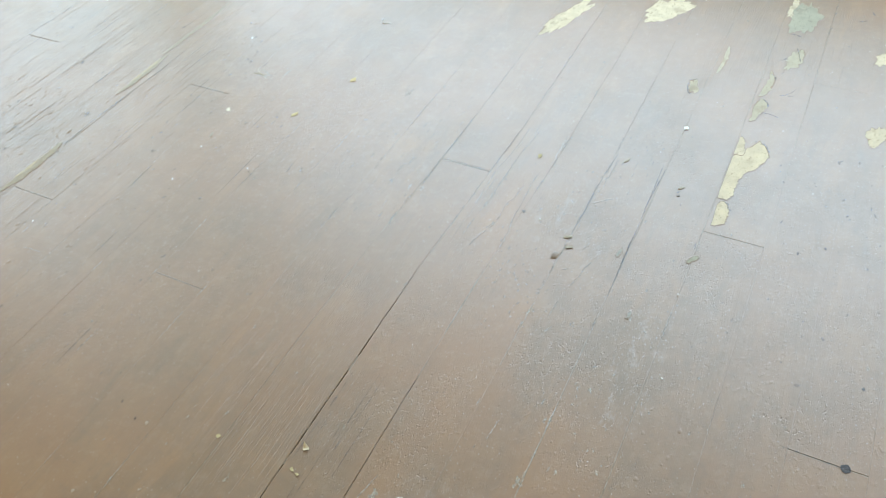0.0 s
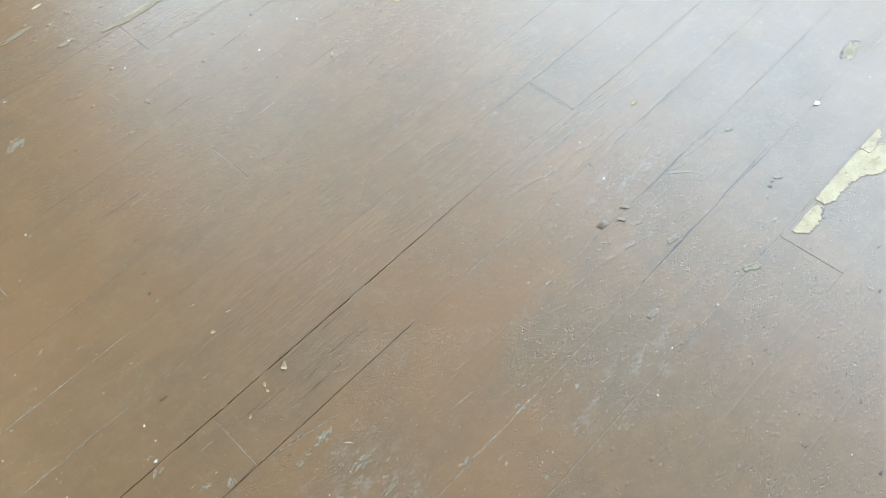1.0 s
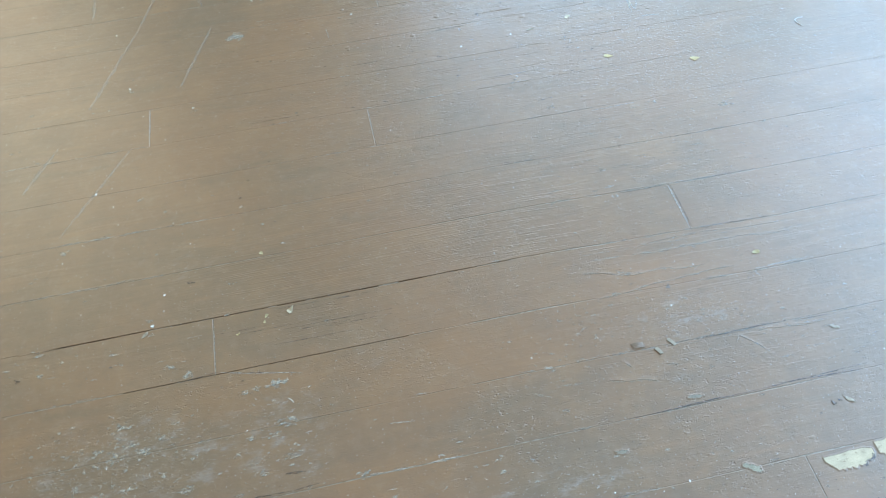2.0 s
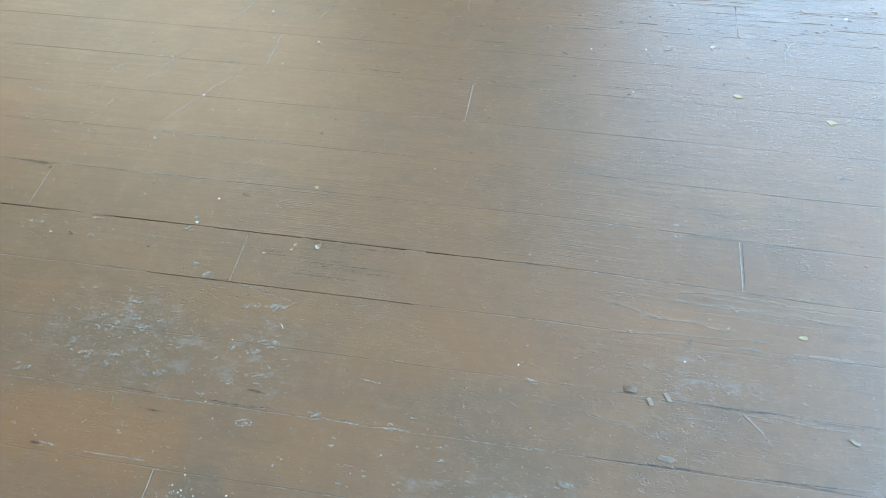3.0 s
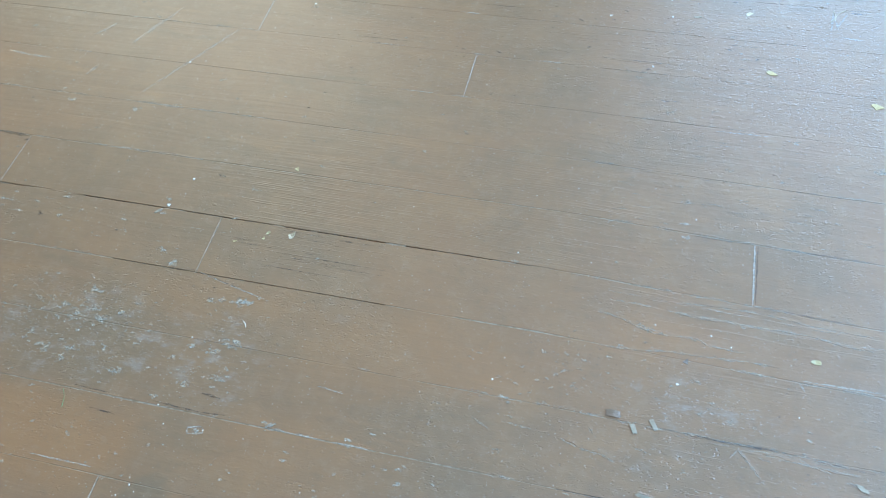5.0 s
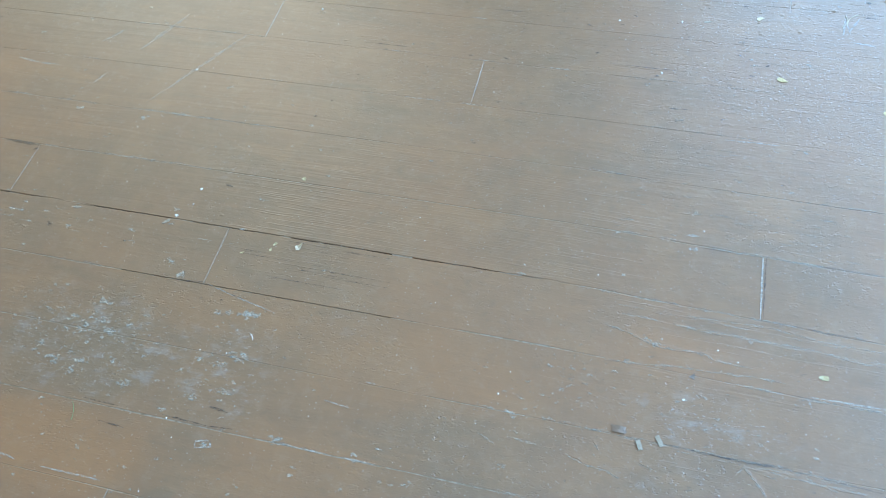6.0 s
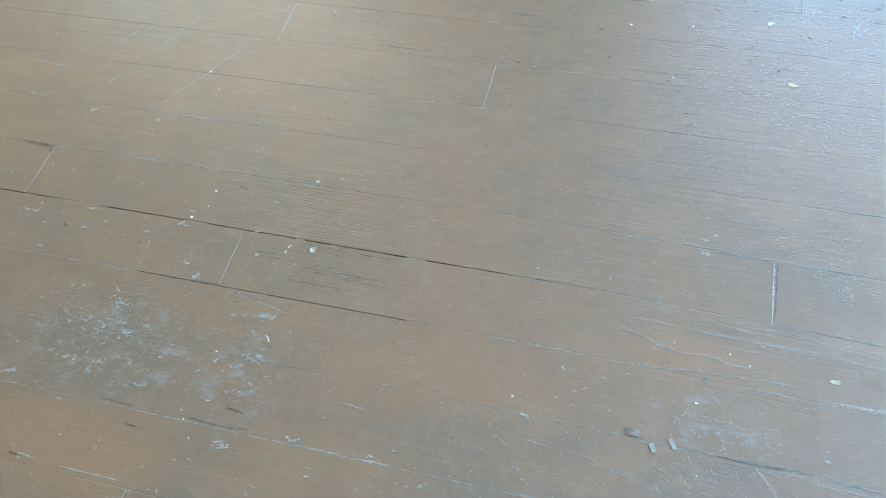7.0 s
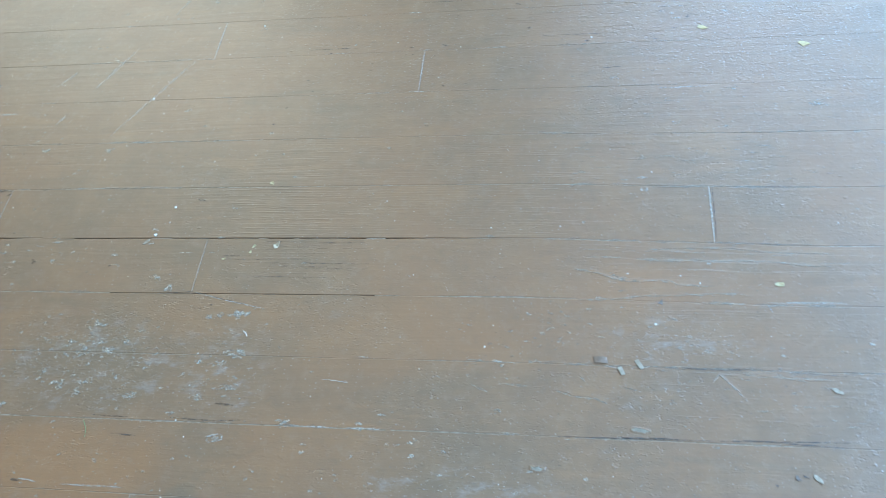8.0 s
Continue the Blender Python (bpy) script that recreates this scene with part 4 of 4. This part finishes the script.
LIPS = (((0.154, 0.122), (0.179, 0.117), (0.198, 0.109), (0.214, 0.105), (0.250, 0.107), (0.261, 0.106), (0.269, 0.101), (0.309, 0.099)), ((0.136, -0.032), (0.149, -0.036), (0.153, -0.038), (0.176, -0.040), (0.190, -0.045)), ((0.298, -0.017), (0.305, -0.009), (0.316, -0.020), (0.322, -0.027), (0.326, -0.033)), ((0.329, -0.008), (0.344, -0.010), (0.365, -0.010), (0.385, -0.011), (0.411, -0.011)), ((0.324, -0.012), (0.337, -0.015)), ((0.370, -0.011), (0.391, -0.014)),
        ((0.161, -0.014), (0.167, -0.021)), ((0.207, -0.026), (0.221, -0.030)), ((0.159, 0.080), (0.200, 0.082), (0.229, 0.086), (0.264, 0.087), (0.309, 0.090), (0.342, 0.089)), ((0.293, 0.078), (0.332, 0.077)), ((0.224, 0.137), (0.254, 0.133), (0.284, 0.134), (0.330, 0.133), (0.369, 0.133), (0.403, 0.128), (0.434, 0.126)), ((0.238, 0.149), (0.277, 0.150), (0.324, 0.151), (0.364, 0.146), (0.403, 0.144), (0.435, 0.144)), ((0.257, 0.059), (0.266, 0.056)))
edges = bmesh.new()
worn = thin_coat("paint_edge_glint", RUBBED_AND_GLINT, "pale highlights painted along the paint edges")
for points in LIPS:
    lip(edges, rng, points, 0.006, 0.0003)
    # the highlight on each stepped edge, painted as a pale line
    for (x0, y0), (x1, y1) in zip(points, points[1:]):
        line(worn, rng, x0, y0, x1, y1, 0.0022, 0.8)
tagged(part("paint_edge", edges, PAINT, floor, "stepped edge of a coat of paint"), kind="stuff")
lay(worn)
for k in range(-4, 14):             # threads of paint squeezed up along the joints
    for _ in range(30 if k > 5 else 16):
        x, length = 1.0 - 1.9 * rng.random() ** 1.8, rng.uniform(0.01, 0.09)
        ridge(ridges, rng, x, x + length, k * PITCH + rng.choice((-1, 1)) * rng.uniform(0.0006, 0.0022), 0.0018 * rng.uniform(0.5, 1.2), 0.0003 * rng.uniform(0.4, 1.3))

def blister(bm, rng, x, y, s, high):
    """A dried blob or the rim of a dent in the paint."""
    stretch, a0 = rng.uniform(1.0, 1.9), rng.uniform(0, 6)
    ring = []
    for i in range(6):
        a = a0 + i * math.pi / 3
        ring.append(bm.verts.new((x + stretch * s * math.cos(a) * rng.uniform(0.7, 1.3), y + s * math.sin(a) * rng.uniform(0.7, 1.3), -0.0001)))
    top = bm.verts.new((x + rng.uniform(-0.3, 0.3) * s, y + rng.uniform(-0.3, 0.3) * s, high))
    for p, q in zip(ring, ring[1:] + ring[:1]):
        bm.faces.new((p, q, top))


# thicker in these places than elsewhere: x, y, half widths
CROWDED = ((0.15, 0.62, 0.50, 0.40), (0.25, -0.38, 0.35, 0.10), (0.25, 0.03, 0.14, 0.05), (-0.25, 0.46, 0.20, 0.12), (0.75, -0.05, 0.30, 0.30))
for _ in range(9000):
    x, y = rng.uniform(-1.0, 1.15), rng.uniform(-0.5, 1.4)
    crowd = noise.noise(Vector((x * 5, y * 7, 2.0))) + 0.6 * noise.noise(Vector((x * 17, y * 23, 5.0))) - 0.35
    crowd += max(math.exp(-((x - cx) / rx) ** 2 - ((y - cy) / ry) ** 2) for cx, cy, rx, ry in CROWDED)
    if crowd < rng.uniform(-0.3, 1.2):
        continue
    s = 0.0005 + 0.0010 * rng.random() ** 3
    blister(ridges, rng, x, y, s, s * rng.uniform(0.15, 0.4))
for _ in range(5000):                # larger flat drops and wrinkles towards the windows
    x, y = rng.uniform(-0.35, 1.15), rng.uniform(-0.45, 1.3)
    if 0.9 * max(x - 0.25, 0.0) + max(y - 0.35, 0.0) + 0.35 * noise.noise(Vector((x * 6, y * 9, 8.0))) < rng.uniform(0.02, 0.6):
        continue
    s = 0.0010 + 0.0016 * rng.random() ** 2
    blister(ridges, rng, x, y, s, s * rng.uniform(0.14, 0.3))
for _ in range(420):                 # lumps and lifted chips on the far boards
    s = 0.0014 + 0.0026 * rng.random() ** 2
    blister(ridges, rng, rng.uniform(-0.15, 0.60), rng.uniform(0.60, 1.22), s, s * rng.uniform(0.25, 0.5))
tagged(part("raised_grain", ridges, PAINT, floor, "painted-over threads of raised grain", smooth=True), kind="stuff")

bm = bmesh.new()
vs = [bm.verts.new((0.006 * v.x, 0.006 * v.y, SKIN)) for v in ragged(random.Random(2), 2.0, 1.7, 20, 0.15)]
bm.faces.new(vs)
part("dark_knot", bm, CHARRED, floor, "blue-black knot in a board end", pose(0.002, -0.393, 0))


# ---- litter on the floor ----
def flake_mesh(rng, length, width, thick, curl, count=9):
    """A broken chip of paint or wood: uneven outline, some thickness, bent along its length."""
    bm = bmesh.new()
    edge = [v * rng.uniform(0.8, 1.2) for v in ragged(rng, length, width, count, 0.5)]

    def bend(v, z):
        return (v.x, v.y, z + curl * (2 * v.x / length) ** 2 + 0.15 * curl * (2 * v.y / width))

    low = [bm.verts.new(bend(v, 0)) for v in edge]
    high = [bm.verts.new(bend(v * 0.98, thick)) for v in edge]
    mid_low, mid_high = bm.verts.new((0, 0, 0)), bm.verts.new((0, 0, thick))
    for i in range(count):
        j = (i + 1) % count
        bm.faces.new((low[i], low[j], high[j], high[i]))
        bm.faces.new((high[i], high[j], mid_high))
        bm.faces.new((low[j], low[i], mid_low))
    return bm


def flake(seed, x, y, length, width, turn, material, label, curl=0.0005, thick=0.0004, corners=8):
    return thing("paint_flake", flake_mesh(random.Random(seed), length, width, thick, curl, corners), material, label, "paint flake", pose(x, y, 0.0003, 0, 0, turn), "litter on the floor")


def curled(seed, x, y, length, width, turn, arch, material, label, thick=0.0004):
    """A rectangular scrap of paint, arched along its length, with broken short sides."""
    rng = random.Random(seed)
    bm = bmesh.new()
    rows = []
    for i in range(9):
        u = i / 8 * 2 - 1
        z = arch * (1 - u * u)
        skew = rng.uniform(-0.04, 0.04) * length
        row = []
        for v in (-1, -0.35, 0.3, 1):
            jag = rng.uniform(-0.07, 0.07) * length if i in (0, 8) else 0.0
            row.append((0.5 * length * u + jag, 0.5 * width * v * rng.uniform(0.9, 1.06) + 0.15 * skew, z + 0.1 * arch * v))
        rows.append([[bm.verts.new((p[0], p[1], p[2] + h)) for p in row] for h in (0.0, thick)])
    for p, q in zip(rows, rows[1:]):
        for n in range(3):
            bm.faces.new((p[1][n], q[1][n], q[1][n + 1], p[1][n + 1]))
            bm.faces.new((p[0][n + 1], q[0][n + 1], q[0][n], p[0][n]))
        for n in (0, 3):
            bm.faces.new((p[0][n], q[0][n], q[1][n], p[1][n]))
    for r in (rows[0], rows[-1]):
        for n in range(3):
            bm.faces.new((r[0][n], r[0][n + 1], r[1][n + 1], r[1][n]))
    low = min(v.co.z for v in bm.verts)
    bmesh.ops.translate(bm, vec=(0, 0, -low), verts=bm.verts)
    return thing("paint_flake", bm, material, label, "paint flake", pose(x, y, 0.0003, 0, 0, turn), "litter on the floor")


YELLOWISH = "small pale yellow paint flake lying on the floor"
TANNISH = "small tan paint flake lying on the boards"
flake(2, 0.325, 0.5235, 0.015, 0.0075, -20, PALE_FLAKE, YELLOWISH)
flake(3, 0.453, 0.483, 0.016, 0.008, -12, PALE_FLAKE, YELLOWISH)
flake(4, -0.245, 0.256, 0.006, 0.005, 30, YELLOW_FLAKE, YELLOWISH)
flake(5, -0.246, 0.153, 0.006, 0.004, 60, YELLOW_FLAKE, YELLOWISH)
flake(6, -0.249, 0.145, 0.005, 0.0035, 70, YELLOW_FLAKE, YELLOWISH)
flake(7, -0.282, 0.134, 0.006, 0.003, 20, YELLOW_FLAKE, YELLOWISH)
flake(8, -0.217, 0.154, 0.008, 0.007, 40, UNDERCOAT, "curled pale yellow flake beside an open joint", 0.0016)
curled(9, 0.1835, 0.0050, 0.0145, 0.0075, 0, 0.0012, GREY_FLAKE, "curled dark brown paint flake lying beside a joint")
curled(10, 0.205, -0.007, 0.0105, 0.0048, 115, 0.0005, TAN_FLAKE, TANNISH)
curled(11, 0.224, 0.001, 0.0120, 0.0048, 122, 0.0005, TAN_FLAKE, TANNISH)
flake(12, 0.378, 0.103, 0.011, 0.0055, 0, YELLOW_FLAKE, "pale tan flake of wood lying on the boards", 0.0008, 0.0004, 7)
flake(13, 0.293, 0.637, 0.012, 0.008, 50, UNDERCOAT, "small grey-white paint flake lying on the floor")
flake(14, 0.225, 0.621, 0.011, 0.003, 12, TAN_FLAKE, "short pale splinter lying on the floor", 0.0003)
flake(15, 0.533, -0.086, 0.010, 0.007, 20, WHITE_BIT, "white crumb lying on the grey-brown boards", 0.0004, 0.0008)
flake(16, -0.386, 0.171, 0.0045, 0.003, 0, WHITE_BIT, "white crumb lying beside an open joint", 0.0004, 0.0012)
flake(17, -0.395, 0.160, 0.012, 0.004, 40, TAN_FLAKE, TANNISH)
flake(18, 0.250, 0.078, 0.011, 0.008, 70, DARK_FLAKE, "dark grey triangular paint flake on the boards", 0.0005, 0.0004, 3)
flake(20, 0.419, -0.024, 0.010, 0.005, 140, TAN_FLAKE, TANNISH)
flake(21, 0.387, -0.116, 0.009, 0.005, 130, TAN_FLAKE, TANNISH)
flake(22, 0.369, -0.116, 0.007, 0.004, 120, DARK_FLAKE, "dark grey paint flake on the boards")
flake(25, 0.505, 0.737, 0.007, 0.004, 35, WHITE_BIT, "white crumb lying on the grey-brown boards")
flake(26, -0.07, 0.990, 0.020, 0.007, 4, UNDERCOAT, YELLOWISH)
flake(27, 0.106, 0.607, 0.004, 0.003, 0, WHITE_BIT, "white crumb lying on the grey-brown boards")
flake(28, 1.008, -0.315, 0.016, 0.004, 20, DARK_FLAKE, "dark brown paint flake on the boards")
for i, (x, y) in enumerate(((-0.079, 0.868), (-0.055, 0.740), (-0.423, 0.638), (-0.448, 0.785), (-0.326, 0.568), (-0.219, 0.824), (-0.466, 0.418), (0.039, -0.183), (0.178, -0.166), (0.174, 0.512), (0.243, 0.050), (-0.371, 0.216), (0.191, 0.616))):
    flake(60 + i, x, y, 0.0030, 0.0022, 37 * i, WHITE_BIT, "white crumb lying on the grey-brown boards", 0.0003, 0.0009)


def fibre(name, points, radius, material, label):
    curve = bpy.data.curves.new(name, "CURVE")
    curve.dimensions, curve.bevel_depth, curve.bevel_resolution = "3D", radius, 2
    spline = curve.splines.new("POLY")
    spline.points.add(len(points) - 1)
    for s, p in zip(spline.points, points):
        s.co = (*p, 1)
    ob = new(name, curve)
    curve.materials.append(material)
    me = bpy.data.meshes.new_from_object(ob)
    bpy.data.objects.remove(ob)
    ob = new(name, me)
    return tagged(ob, label, "fibre", "litter on the floor")


def wisp(x0, y0, x1, y1, sag, count=9):
    out = []
    for i in range(count):
        f = i / (count - 1)
        b = sag * math.sin(math.pi * f)
        out.append((x0 + (x1 - x0) * f - (y1 - y0) * b, y0 + (y1 - y0) * f + (x1 - x0) * b, 0.0007))
    return out


fibre("fibre", wisp(-0.395, -0.086, -0.386, -0.106, 0.08), 0.00022, GREEN, "short green fibre lying on brown boards")
fibre("fibre", wisp(-0.231, 0.032, -0.225, 0.025, 0.1), 0.0004, WHITE_BIT, "short white thread lying on brown boards")
fibre("fibre", wisp(0.650, 0.516, 0.662, 0.536, 0.5), 0.0005, WHITE_BIT, "bent white thread lying on the boards")
fibre("fibre", wisp(0.406, 0.640, 0.421, 0.664, 0.15), 0.0004, UNDERCOAT, "pale bent straw lying on the floor")
fibre("fibre", wisp(0.399, 0.636, 0.404, 0.660, -0.2), 0.0004, UNDERCOAT, "pale bent straw lying on the floor")

# dust crumbs too small and many to count
rng = random.Random(17)
crumbs = bmesh.new()
for i in range(1060):
    x, y, s = rng.uniform(-0.95, 1.1), rng.uniform(-0.5, 1.35), 0.0008 * rng.random() ** 3 + 0.0003
    if i < 60:                       # a little heap of them on the dark stain
        x, y, s = rng.gauss(-0.265, 0.024), rng.gauss(-0.195, 0.016), 1.2 * s
    ring = [crumbs.verts.new((x + s * math.cos(a) * rng.uniform(0.6, 1.3), y + s * math.sin(a) * rng.uniform(0.6, 1.3), 0.0002)) for a in (0, 1.3, 2.5, 3.8, 5.0)]
    top = crumbs.verts.new((x, y, 0.0002 + s * 0.9))
    for p, q in zip(ring, ring[1:] + ring[:1]):
        crumbs.faces.new((p, q, top))
tagged(new("dust_crumbs", mesh_of(crumbs, "dust_crumbs", WHITE_BIT)), "scattered tiny pale dust crumbs on the floor", "dust", kind="stuff")
